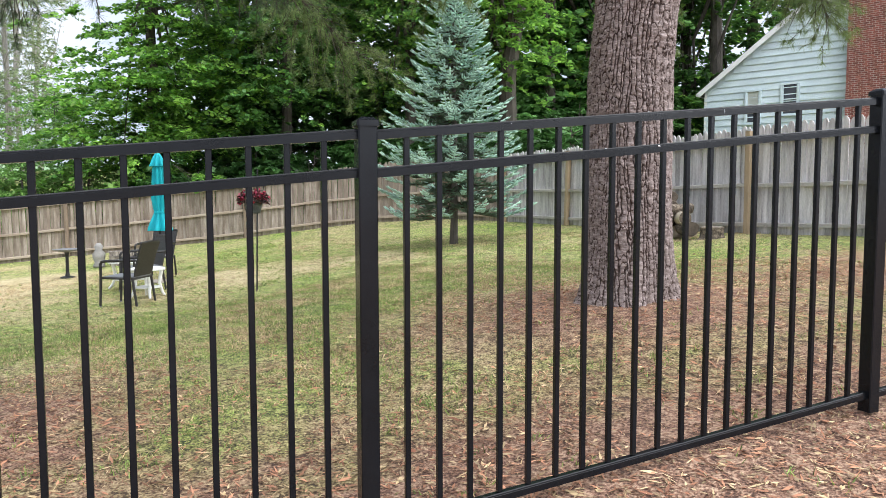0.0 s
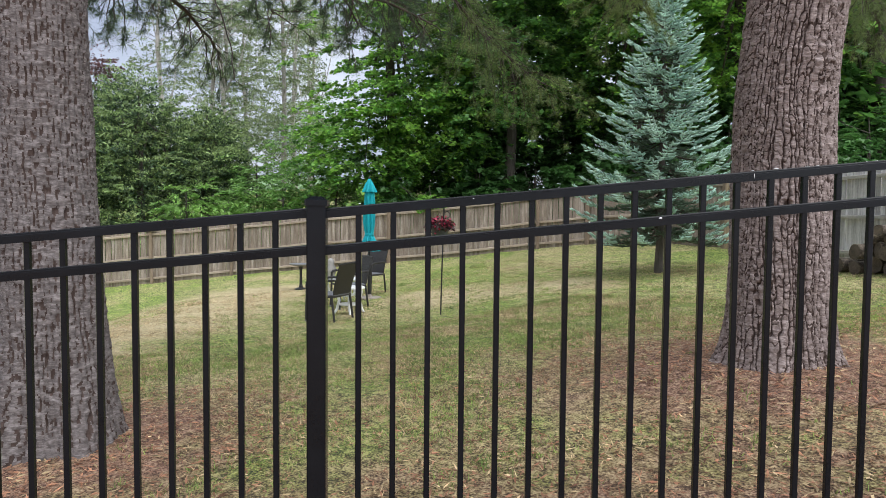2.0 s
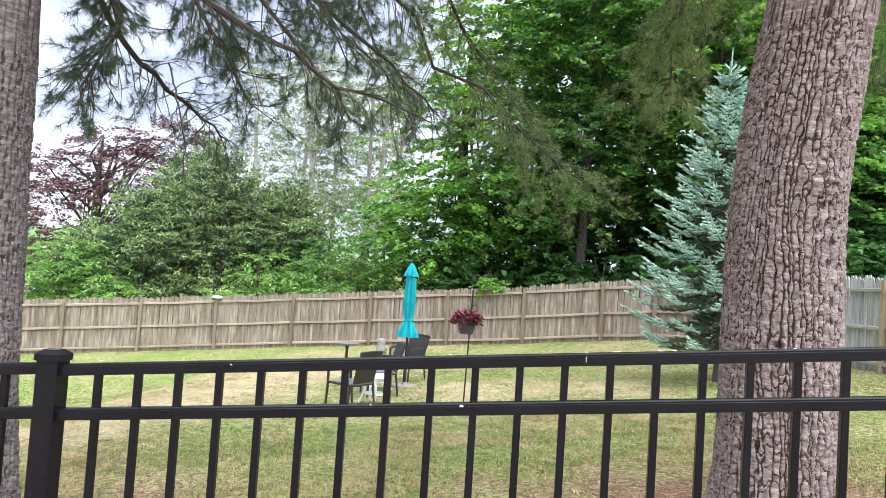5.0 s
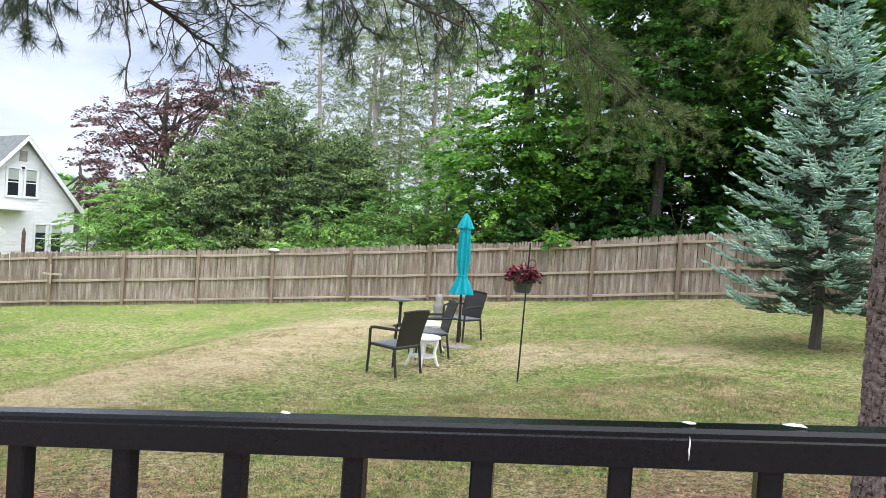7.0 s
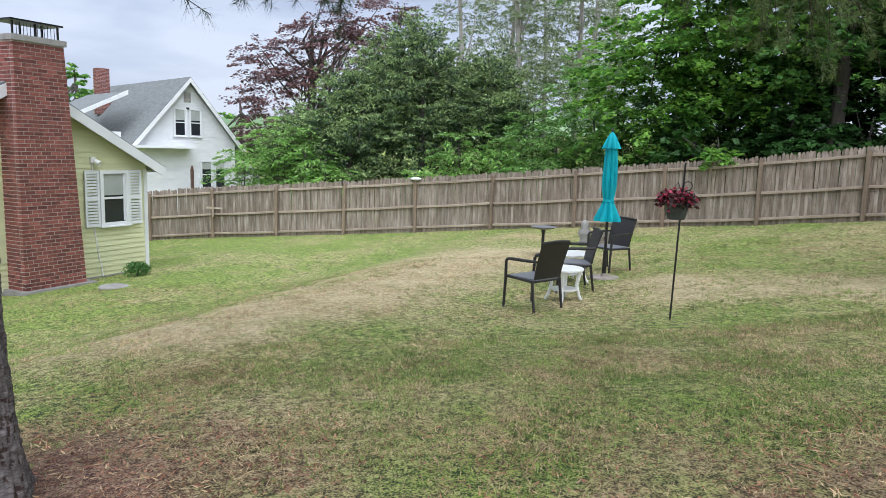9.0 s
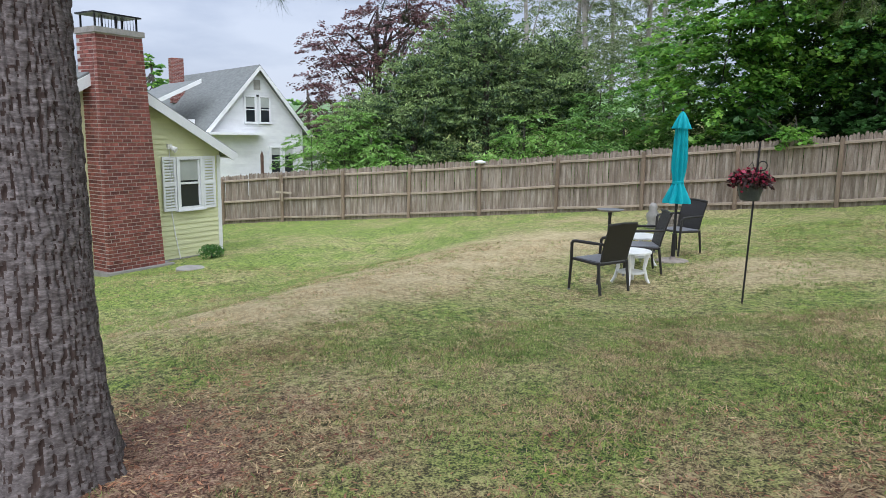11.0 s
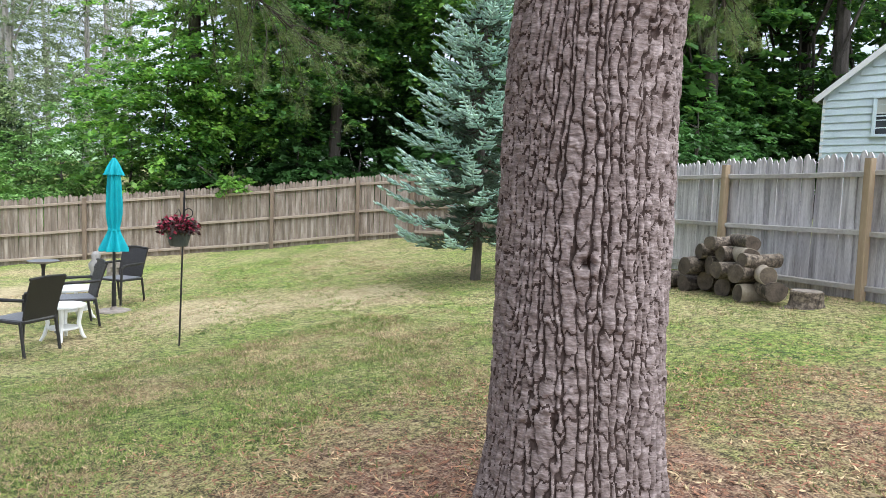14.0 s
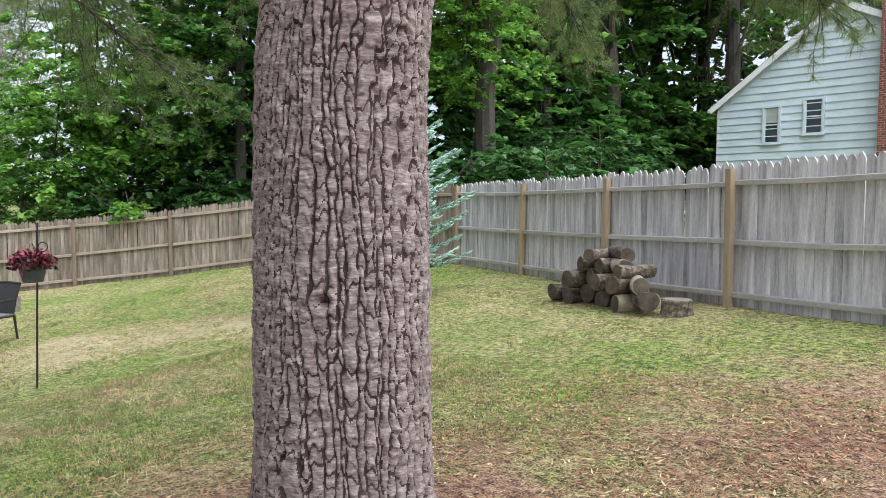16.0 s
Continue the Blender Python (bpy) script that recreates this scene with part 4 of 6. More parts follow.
def umbrella():
    x, y = -11.42, 8.70
    u = thing("patio_umbrella", set_on(x, y), 0, "closed teal canvas patio umbrella on a dark pole", "umbrella")
    part("pole", Form().tube([(0, 0, 0.0), (0, 0, 2.33)], 0.022, 12), DARK_METAL, u)
    part("base_tube", Form().tube([(0, 0, 0.04), (0, 0, 0.45)], [0.035, 0.032], 12), DARK_METAL, u)
    part("base_plate", Form().lathe([(0.25, -0.01), (0.26, 0.008), (0.24, 0.022), (0.06, 0.03), (0.04, 0.08)], seg=28), STONE, u)

    def folds(rings, seg=64, pleats=8):
        f, pts = Form(), []
        for r, z, depth, twist in rings:
            for k in range(seg):
                a = 2 * math.pi * k / seg
                q = 0.86 * r * (1 + depth * math.cos(pleats * a + twist) + 0.25 * depth * math.sin(3 * a + z * 6))
                pts.append((q * math.cos(a), q * math.sin(a), z))
        n = len(rings)
        f.add(pts, [(i * seg + k, i * seg + (k + 1) % seg, (i + 1) * seg + (k + 1) % seg, (i + 1) * seg + k) for i in range(n - 1) for k in range(seg)])
        return f
    part("canopy", folds([(0.205, 0.93, 0.26, 0.5), (0.20, 0.98, 0.26, 0.4), (0.165, 1.06, 0.25, 0.2), (0.11, 1.19, 0.22, 0.1), (0.085, 1.26, 0.16, 0), (0.10, 1.34, 0.2, 0), (0.118, 1.5, 0.22, 0), (0.12, 1.65, 0.22, 0.1), (0.112, 1.85, 0.2, 0.1), (0.10, 2.05, 0.16, 0.2), (0.075, 2.2, 0.1, 0.2), (0.03, 2.28, 0.05, 0.2)]), TEAL, u, "folded teal canvas canopy", True)
    part("vent", folds([(0.15, 2.08, 0.22, 0.3), (0.13, 2.14, 0.18, 0.2), (0.09, 2.24, 0.12, 0.1), (0.04, 2.32, 0.06, 0), (0.012, 2.345, 0, 0)]), TEAL, u, "teal top vent", True)
    part("tie", Form().lathe([(0.084, 1.235), (0.09, 1.24), (0.09, 1.27), (0.084, 1.275)], seg=24), TEAL, u)
    part("finial", Form().lathe([(0.0, 2.33), (0.02, 2.345), (0.024, 2.365), (0.012, 2.385), (0.0, 2.395)], seg=12), DARK_METAL, u)


umbrella()


def pedestal_table():
    t = thing("bird_bath", set_on(-15.0, 8.80), 0, "dark pedestal bird bath with a shallow bowl", "bird bath")
    part("bowl", Form().lathe([(0.05, 0.55), (0.2, 0.575), (0.27, 0.605), (0.275, 0.615), (0.25, 0.612), (0.12, 0.59), (0.0, 0.585)], seg=28), GREY_MESH, t, "shallow grey bowl")
    part("pedestal", Form().lathe([(0.15, 0), (0.14, 0.025), (0.05, 0.05), (0.035, 0.12), (0.03, 0.45), (0.05, 0.55)], seg=16), DARK_METAL, t)


pedestal_table()


def stone_planter():
    rng = random.Random(4)
    x, y = -16.2, 10.75
    p = thing("stone_planter", set_on(x, y), 30, "low ring of stacked grey stones near the fence", "planter")
    for row in range(3):
        for k in range(11):
            a = 2 * math.pi * (k + 0.5 * (row % 2)) / 11
            part("stone", Form().box((0, 0, 0), (0.15 * rng.uniform(0.85, 1.1), 0.11, 0.105), edge=0.03), STONE, p, m=pose(0.26 * math.cos(a), 0.26 * math.sin(a), 0.055 + 0.11 * row, rng.uniform(-4, 4), rng.uniform(-4, 4), math.degrees(a) + 90))
    statue = thing("garden_ornament", set_on(-16.5, 10.3), 10, "pale grey weathered garden ornament by the planter", "ornament")
    body = Form().lathe([(0.13, 0), (0.14, 0.05), (0.10, 0.12), (0.14, 0.22), (0.15, 0.32), (0.08, 0.42), (0.10, 0.5), (0.05, 0.58), (0, 0.59)], seg=14)
    part("body", body, CONCRETE, statue, smooth=True)


stone_planter()


def flower_hook():
    x, y = -8.08, 8.12
    h = thing("shepherd_hook", set_on(x, y), 0, "thin black shepherd hook stuck in the lawn", "plant hook")
    lean = 0.045
    rx, ry = 0.38, 0.92  # across the lean
    path = [(0, 0, -0.1), (rx * lean * 0.5, ry * lean * 0.5, 0.9), (rx * lean, ry * lean, 1.80)]
    part("pole", Form().tube(path, 0.011, 8), DARK_METAL, h)
    curl = [(rx * (lean + 0.045 * (1 - math.cos(a)) - 0.0), ry * (lean + 0.045 * (1 - math.cos(a))), 1.52 + 0.05 * math.sin(a) + 0.02) for a in np.linspace(0, 5.0, 14)]
    part("hook", Form().tube(curl, 0.006, 6), DARK_METAL, h)
    bx, by, bz = x - 0.05, y + 0.01, gz(x, y)
    b = thing("hanging_basket", (bx, by, bz + 1.16), 0, "dark pot of pink flowers hanging from the hook", "flower pot")
    part("pot", Form().lathe([(0.09, 0), (0.10, 0.01), (0.135, 0.15), (0.15, 0.17), (0.15, 0.20), (0.135, 0.20), (0.12, 0.15), (0.0, 0.14)], seg=24), POT, b)
    for k in range(3):
        a = k * 2.1
        part("wire", Form().tube([(0.145 * math.cos(a), 0.145 * math.sin(a), 0.2), (0, 0, 0.42)], 0.003, 5), DARK_METAL, b)
    rng = np.random.default_rng(5)
    d = unit(rng.normal(size=(420, 3)) * (1, 1, 0.6) + (0, 0, 0.35))
    pts = d * rng.uniform(0.10, 0.235, (420, 1)) * (1.0, 1.0, 0.62) + (0, 0, 0.20)
    cloud("foliage", leaves(rng, pts, 0.09, 0.035, 0.3, d), QUAD, COLEUS, b, "dark red trailing foliage")
    d = unit(rng.normal(size=(230, 3)) * (1, 1, 0.6) + (0, 0, 0.5))
    pts = d * rng.uniform(0.13, 0.24, (230, 1)) * (1.0, 1.0, 0.66) + (0, 0, 0.21)
    cloud("blossom", leaves(rng, pts, 0.05, 0.045, 0.4), QUAD, PINK, b, "dark pink blossoms")


flower_hook()


# ---------------------------------------------------------------- log pile and stump
def log_form(rng, length, r):
    f, pts, seg, n = Form(), [], 18, 7
    wob = [rng.uniform(-1, 1) for _ in range(6)]
    for i in range(n):
        u = i / (n - 1)
        for k in range(seg):
            a = 2 * math.pi * k / seg
            q = r * (1 + 0.05 * math.sin(2 * a + wob[0] * 3) + 0.035 * math.sin(3 * a + wob[1] * 4 + u * 2) + rng.uniform(-0.025, 0.025))
            pts.append((length * (u - 0.5), q * math.cos(a) + 0.02 * wob[2] * math.sin(u * 3), q * math.sin(a)))
    f.add(pts, [(i * seg + k, i * seg + (k + 1) % seg, (i + 1) * seg + (k + 1) % seg, (i + 1) * seg + k) for i in range(n - 1) for k in range(seg)])
    ends = []
    for i, s in ((0, -1), (n - 1, 1)):
        ring = [(p[0] + s * 0.004, p[1] * 0.93, p[2] * 0.93) for p in pts[i * seg:(i + 1) * seg]]
        ends.append(Form().add(ring + [(ring[0][0] + s * 0.006, 0, 0)], [(k, (k + 1) % seg, seg) for k in range(seg)]))
        f.add(pts[i * seg:(i + 1) * seg], [tuple(range(seg))])
    return f, ends


def log_pile():
    rng = random.Random(11)
    along = Vector((0.885, -0.465, 0))
    out = Vector((-0.465, -0.885, 0))
    start = Vector((-4.82, 14.22, 0))
    spots = [(0.0, 0.05, 0.13), (0.29, 0.0, 0.13), (0.58, 0.05, 0.15), (0.9, 0.0, 0.14), (1.18, 0.05, 0.12), (1.44, 0.0, 0.13), (1.72, 0.1, 0.14),
             (0.18, 0.24, 0.12), (0.45, 0.26, 0.13), (0.76, 0.27, 0.14), (1.06, 0.26, 0.13), (1.35, 0.25, 0.13), (1.62, 0.28, 0.12),
             (0.62, 0.49, 0.12), (0.92, 0.50, 0.11), (1.2, 0.48, 0.13), (1.45, 0.47, 0.10), (0.8, 0.68, 0.10), (1.08, 0.68, 0.11)]
    for k, (s, h, r) in enumerate(spots):
        body, ends = log_form(rng, rng.uniform(0.42, 0.6), r * 0.9)
        p = start + along * s + out * rng.uniform(-0.06, 0.2)
        base = gz(p.x, p.y) + 0.88 * max(h, 0.0) + 0.9 * r
        turn = math.degrees(math.atan2(out.y, out.x)) + rng.uniform(-14, 14)
        if k in (6, 12, 15, 4, 18):
            turn += 62
        pale = k in (5, 12, 15)
        lg = thing("firewood_log", (p.x, p.y, base - (0.04 if h < 0.2 else 0.0)), turn, "pale split firewood log on the pile" if pale else "round bark-covered firewood log on the pile", "log", "log pile")
        lg.rotation_euler.x = rng.uniform(0, 6.28)
        part("bark", body, PALE_WOOD if pale else LOG_BARK, lg, smooth=True)
        for cut in ends:
            part("cut_face", cut, CUT_WOOD, lg, "grey-brown sawn end")


def stump():
    x, y = -2.97, 13.25
    s = thing("tree_stump", (x, y, gz(x, y) - 0.02), 0, "low sawn tree stump with flaring roots", "stump")
    rng = random.Random(3)
    f, pts, seg = Form(), [], 40
    for i, (r, z) in enumerate(((0.40, -0.06), (0.26, -0.01), (0.20, 0.03), (0.178, 0.09), (0.18, 0.20), (0.168, 0.212))):
        for k in range(seg):
            a = 2 * math.pi * k / seg
            q = r * (1 + (0.25 if i < 2 else 0.04) * math.sin(5 * a + 1) + rng.uniform(-0.03, 0.03))
            pts.append((q * math.cos(a), q * math.sin(a), z))
    f.add(pts, [(i * seg + k, i * seg + (k + 1) % seg, (i + 1) * seg + (k + 1) % seg, (i + 1) * seg + k) for i in range(5) for k in range(seg)])
    part("bark", f, LOG_BARK, s)
    part("cut_face", Form().lathe([(0.168, 0.19), (0.166, 0.216), (0.05, 0.220)], seg=28), STUMP_TOP, s, "grey-brown sawn top")


log_pile()
stump()


def small_things():
    c = thing("manhole_cover", (-14.87, 0.26, gz(-14.87, 0.26)), 0, "round grey concrete cover set in the lawn", "cover")
    part("disc", Form().lathe([(0.27, -0.02), (0.28, 0.02), (0.26, 0.035), (0.05, 0.038)], seg=28), CONCRETE, c)
    x, y = -0.39, 13.04
    g = thing("post_globe", (x - 0.03, y - 0.05, gz(x, y) + 1.745), 0, "white glass globe light on a fence post", "lamp")
    part("globe", Form().lathe([(0.03, 0.02), (0.07, 0.05), (0.085, 0.10), (0.07, 0.15), (0.03, 0.18), (0.0, 0.185)], seg=18), GLOBE, g, smooth=True)
    part("collar", Form().lathe([(0.06, 0), (0.06, 0.02), (0.035, 0.03)], seg=16), DARK_METAL, g)
    rng = np.random.default_rng(9)
    b = thing("low_bush", (-16.75, 0.22, gz(-16.75, 0.22)), 0, "small dark green bush at the house corner", "bush")
    d = unit(rng.normal(size=(900, 3)) * (1, 1, 0.8) + (0, 0, 0.4))
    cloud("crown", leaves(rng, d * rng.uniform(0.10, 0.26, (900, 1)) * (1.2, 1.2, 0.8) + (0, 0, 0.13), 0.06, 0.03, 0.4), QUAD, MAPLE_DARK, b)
    part("stem", Form().tube([(0, 0, -0.05), (0.02, 0.01, 0.2)], [0.02, 0.012], 6), DARK_BARK, b)


small_things()

cap = thing("garden_ornament", (-22.60, 7.05, gz(-22.64, 7.07) + 1.63), 0, "small pale ornament on a fence post", "ornament")
part("body", Form().lathe([(0.10, 0), (0.17, 0.03), (0.16, 0.07), (0.06, 0.10), (0, 0.105)], seg=14), GLOBE, cap, smooth=True)

# ---------------------------------------------------------------- the two near pines
def bark_plates(T, Z, girth, nu, nv, rng):
    """Height of scaly bark: upright columns of uneven plates, parted by deep furrows and shallow cross breaks."""
    rows = int((Z.max() + 3) * nv) + 6
    side, cut = rng.uniform(-0.32, 0.32, nu), rng.uniform(-0.38, 0.38, (nu, rows))
    gap, lift, off = rng.random((nu, rows)) ** 0.5, rng.random((nu, rows)), rng.uniform(0, 3, nu)
    split = 0.55 + 0.45 * rng.random((nu, rows)) ** 0.5
    wander = 0.5 * np.sin(2.3 * Z + 3 * np.sin(2 * T)) + 0.33 * np.sin(6.1 * Z + 5 * T) + 0.09 * np.sin(14 * Z - 9 * T) + 0.10 * np.sin(25 * Z + 23 * T + 3 * np.sin(7 * Z + 3 * T)) + 0.10 * np.sin(47 * Z + 37 * T) + 0.06 * np.sin(71 * Z - 31 * T + 2 * np.sin(13 * T))
    u = (T / (2 * math.pi) * nu + wander) % nu
    col = np.floor(u).astype(int) % nu
    f = u - np.floor(u)
    nxt = (col + 1) % nu
    low, high = f < side[col], f > 1 + side[nxt]
    dl = np.where(low, f + 1 - side[col - 1], np.where(high, f - 1 - side[nxt], f - side[col]))
    dr = np.where(low, side[col] - f, np.where(high, 2 + side[(col + 2) % nu] - f, 1 + side[nxt] - f))
    col = np.where(low, (col - 1) % nu, np.where(high, nxt, col))
    v = (Z + 0.4) * nv + off[col] + 0.28 * np.sin(T * 23 + 5 * Z) + 0.13 * np.sin(T * 61 - 9 * Z)
    row = np.clip(np.floor(v).astype(int), 1, rows - 3)
    g = v - np.floor(v)
    under, over = g < cut[col, row], g > 1 + cut[col, row + 1]
    row = np.where(under, row - 1, np.where(over, row + 1, row))
    db, dt = v - row - cut[col, row], row + 1 + cut[col, row + 1] - v
    edge = np.minimum(dl, dr) * girth / nu
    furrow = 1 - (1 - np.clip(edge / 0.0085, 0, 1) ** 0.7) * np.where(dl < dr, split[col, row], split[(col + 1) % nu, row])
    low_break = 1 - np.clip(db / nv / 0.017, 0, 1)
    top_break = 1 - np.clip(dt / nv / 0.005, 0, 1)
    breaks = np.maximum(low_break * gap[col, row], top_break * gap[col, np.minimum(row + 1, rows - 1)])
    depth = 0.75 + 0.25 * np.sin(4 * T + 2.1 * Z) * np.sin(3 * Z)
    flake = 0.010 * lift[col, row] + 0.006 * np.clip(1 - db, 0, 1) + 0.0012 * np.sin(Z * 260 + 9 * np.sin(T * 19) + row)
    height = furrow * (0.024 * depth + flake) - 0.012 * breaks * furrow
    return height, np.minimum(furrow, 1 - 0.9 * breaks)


def pine_trunk(place, low, r_foot, r_top, height, lean, bend, knots, rng, seg=550, rows=590, fine_to=3.0, skirt=0.19, bark=BARK):
    """A pine's trunk with plates of bark, flaring at the foot; knots: (angle, height, size)."""
    zs = np.concatenate([np.linspace(-0.25, fine_to, rows), np.linspace(fine_to + 0.05, height, 60)])
    th = np.linspace(0, 2 * math.pi, seg, endpoint=False)
    T, Z = np.meshgrid(th, zs)
    r = r_foot + (r_top - r_foot) * np.clip(Z / height, 0, 1)
    flare = np.exp(-np.maximum(Z, 0) / skirt)
    r = r + flare * (0.10 + 0.085 * np.maximum(0, np.sin(5 * T + 0.7)) + 0.03 * np.sin(3 * T))
    r = r * (1 + 0.015 * np.sin(2 * T + Z) + 0.012 * np.sin(3 * T - 1.7 * Z))
    nu = int(2 * math.pi * r_foot / 0.034)
    plates, whole = bark_plates(T, Z, 2 * math.pi * r_foot, nu, 17.0, rng)
    r = r + plates - 0.026
    for ang, kz, size, deep in knots:
        d = np.hypot(((T - ang + math.pi) % (2 * math.pi) - math.pi) * r_foot, (Z - kz) * 1.15)
        r = r + 0.018 * np.exp(-(d / (size * 1.3)) ** 2) - deep * np.exp(-(d / (size * 0.36)) ** 2) + 0.006 * np.cos(d / size * 8) * np.exp(-(d / (size * 1.2)) ** 2)
    curve = np.clip(Z - 1.8, 0, 2.6) ** 1.4
    x = r * np.cos(T) + lean[0] * np.maximum(Z, 0) + bend[0] * curve
    y = r * np.sin(T) + lean[1] * np.maximum(Z, 0) + bend[1] * curve
    co = np.stack([x, y, Z], -1).reshape(-1, 3)
    n = len(zs)
    i = (np.arange(n - 1)[:, None] * seg + np.arange(seg)[None])
    j = (np.arange(n - 1)[:, None] * seg + (np.arange(seg)[None] + 1) % seg)
    faces = np.stack([i, j, j + seg, i + seg], -1).reshape(-1, 4)
    me = bpy.data.meshes.new("trunk")
    me.vertices.add(len(co))
    me.vertices.foreach_set("co", co.astype(np.float32).ravel())
    me.loops.add(faces.size)
    me.loops.foreach_set("vertex_index", faces.astype(np.int32).ravel())
    me.polygons.add(len(faces))
    me.polygons.foreach_set("loop_start", np.arange(0, faces.size, 4, dtype=np.int32))
    me.update(calc_edges=True)
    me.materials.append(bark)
    me.materials.append(FURROW_SHADE)
    # Furrow and break faces take the dark material, which paints their shade in.
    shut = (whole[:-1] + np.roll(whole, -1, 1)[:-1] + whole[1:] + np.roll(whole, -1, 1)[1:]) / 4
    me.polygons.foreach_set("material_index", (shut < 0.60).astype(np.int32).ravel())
    return me


def tufts(rng, points, ways, per=26, length=0.10, width=0.0022):
    """Brushes of long needles at the points, fanning forwards along the ways."""
    n = len(points)
    base = np.repeat(points, per, 0) - np.repeat(ways, per, 0) * rng.uniform(0, 0.05, (n * per, 1))
    d = unit(np.repeat(ways, per, 0) * 0.55 + rng.normal(size=(n * per, 3)) * 0.55 + (0, 0, -0.10))
    side = unit(np.cross(d, rng.normal(size=(n * per, 3))))
    ln = length * rng.uniform(0.6, 1.15, (n * per, 1))
    return np.stack([base - side * width / 2, base + side * width / 2, base + d * ln + (0, 0, -0.008)], 1)


def bough(rng, path, r0, twigs, reach, droop, tree, mat, per=26, length=0.10, width=0.0024, first=0.25, density=5):
    """A limb along path with side twigs carrying needle tufts; a part of its tree, in the tree's own frame."""
    path = [Vector(p) for p in path]
    limb = Form()
    n = 14
    pts = []
    seglen = [(path[i + 1] - path[i]).length for i in range(len(path) - 1)]
    total = sum(seglen)

    def at(u):
        d = u * total
        for i, s in enumerate(seglen):
            if d <= s or i == len(seglen) - 1:
                return path[i].lerp(path[i + 1], min(1, d / s))
            d -= s
    for i in range(n + 1):
        p = at(i / n)
        pts.append(p + Vector(rng.normal(size=3) * 0.015 * total / 3))
    limb.tube(pts, [r0 * (1 - 0.85 * i / n) + 0.003 for i in range(n + 1)], 7)
    ends, ways = [], []
    for _ in range(twigs):
        u = first + (1 - first) * rng.random()
        k = min(n - 1, int(u * n))
        p = pts[k].lerp(pts[k + 1], u * n - k)
        main = (pts[k + 1] - pts[k]).normalized()
        side = Vector(rng.normal(size=3))
        side = (side - main * side.dot(main)).normalized()
        way = (main * 0.7 + side * 0.9 + Vector((0, 0, -droop * rng.random()))).normalized()
        ln = reach * rng.uniform(0.35, 1.0)
        tp = [p]
        for s in range(4):
            way = (way + Vector(rng.normal(size=3)) * 0.22 + Vector((0, 0, -droop * 0.16))).normalized()
            tp.append(tp[-1] + way * ln / 4)
        limb.tube(tp, [0.006, 0.005, 0.004, 0.003, 0.002], 3, caps=False)
        for s in range(density):
            q = 0.35 + 0.65 * rng.random()
            i = min(3, int(q * 4))
            c = tp[i].lerp(tp[i + 1], q * 4 - i)
            off = (way + Vector(rng.normal(size=3)) * 0.5).normalized()
            e = c + off * rng.uniform(0.02, 0.12)
            limb.tube([c, e], [0.0025, 0.0018], 3, caps=False)
            ends.append(e)
            ways.append(off)
        ends.append(tp[-1])
        ways.append(way)
    l = part("limb", limb, TWIG, tree)
    cloud("needles", tufts(rng, np.array([tuple(e) for e in ends]), np.array([tuple(w) for w in ways]), per, length, width), [(0, 1, 2)], mat, l, "long pine needles")
    return l


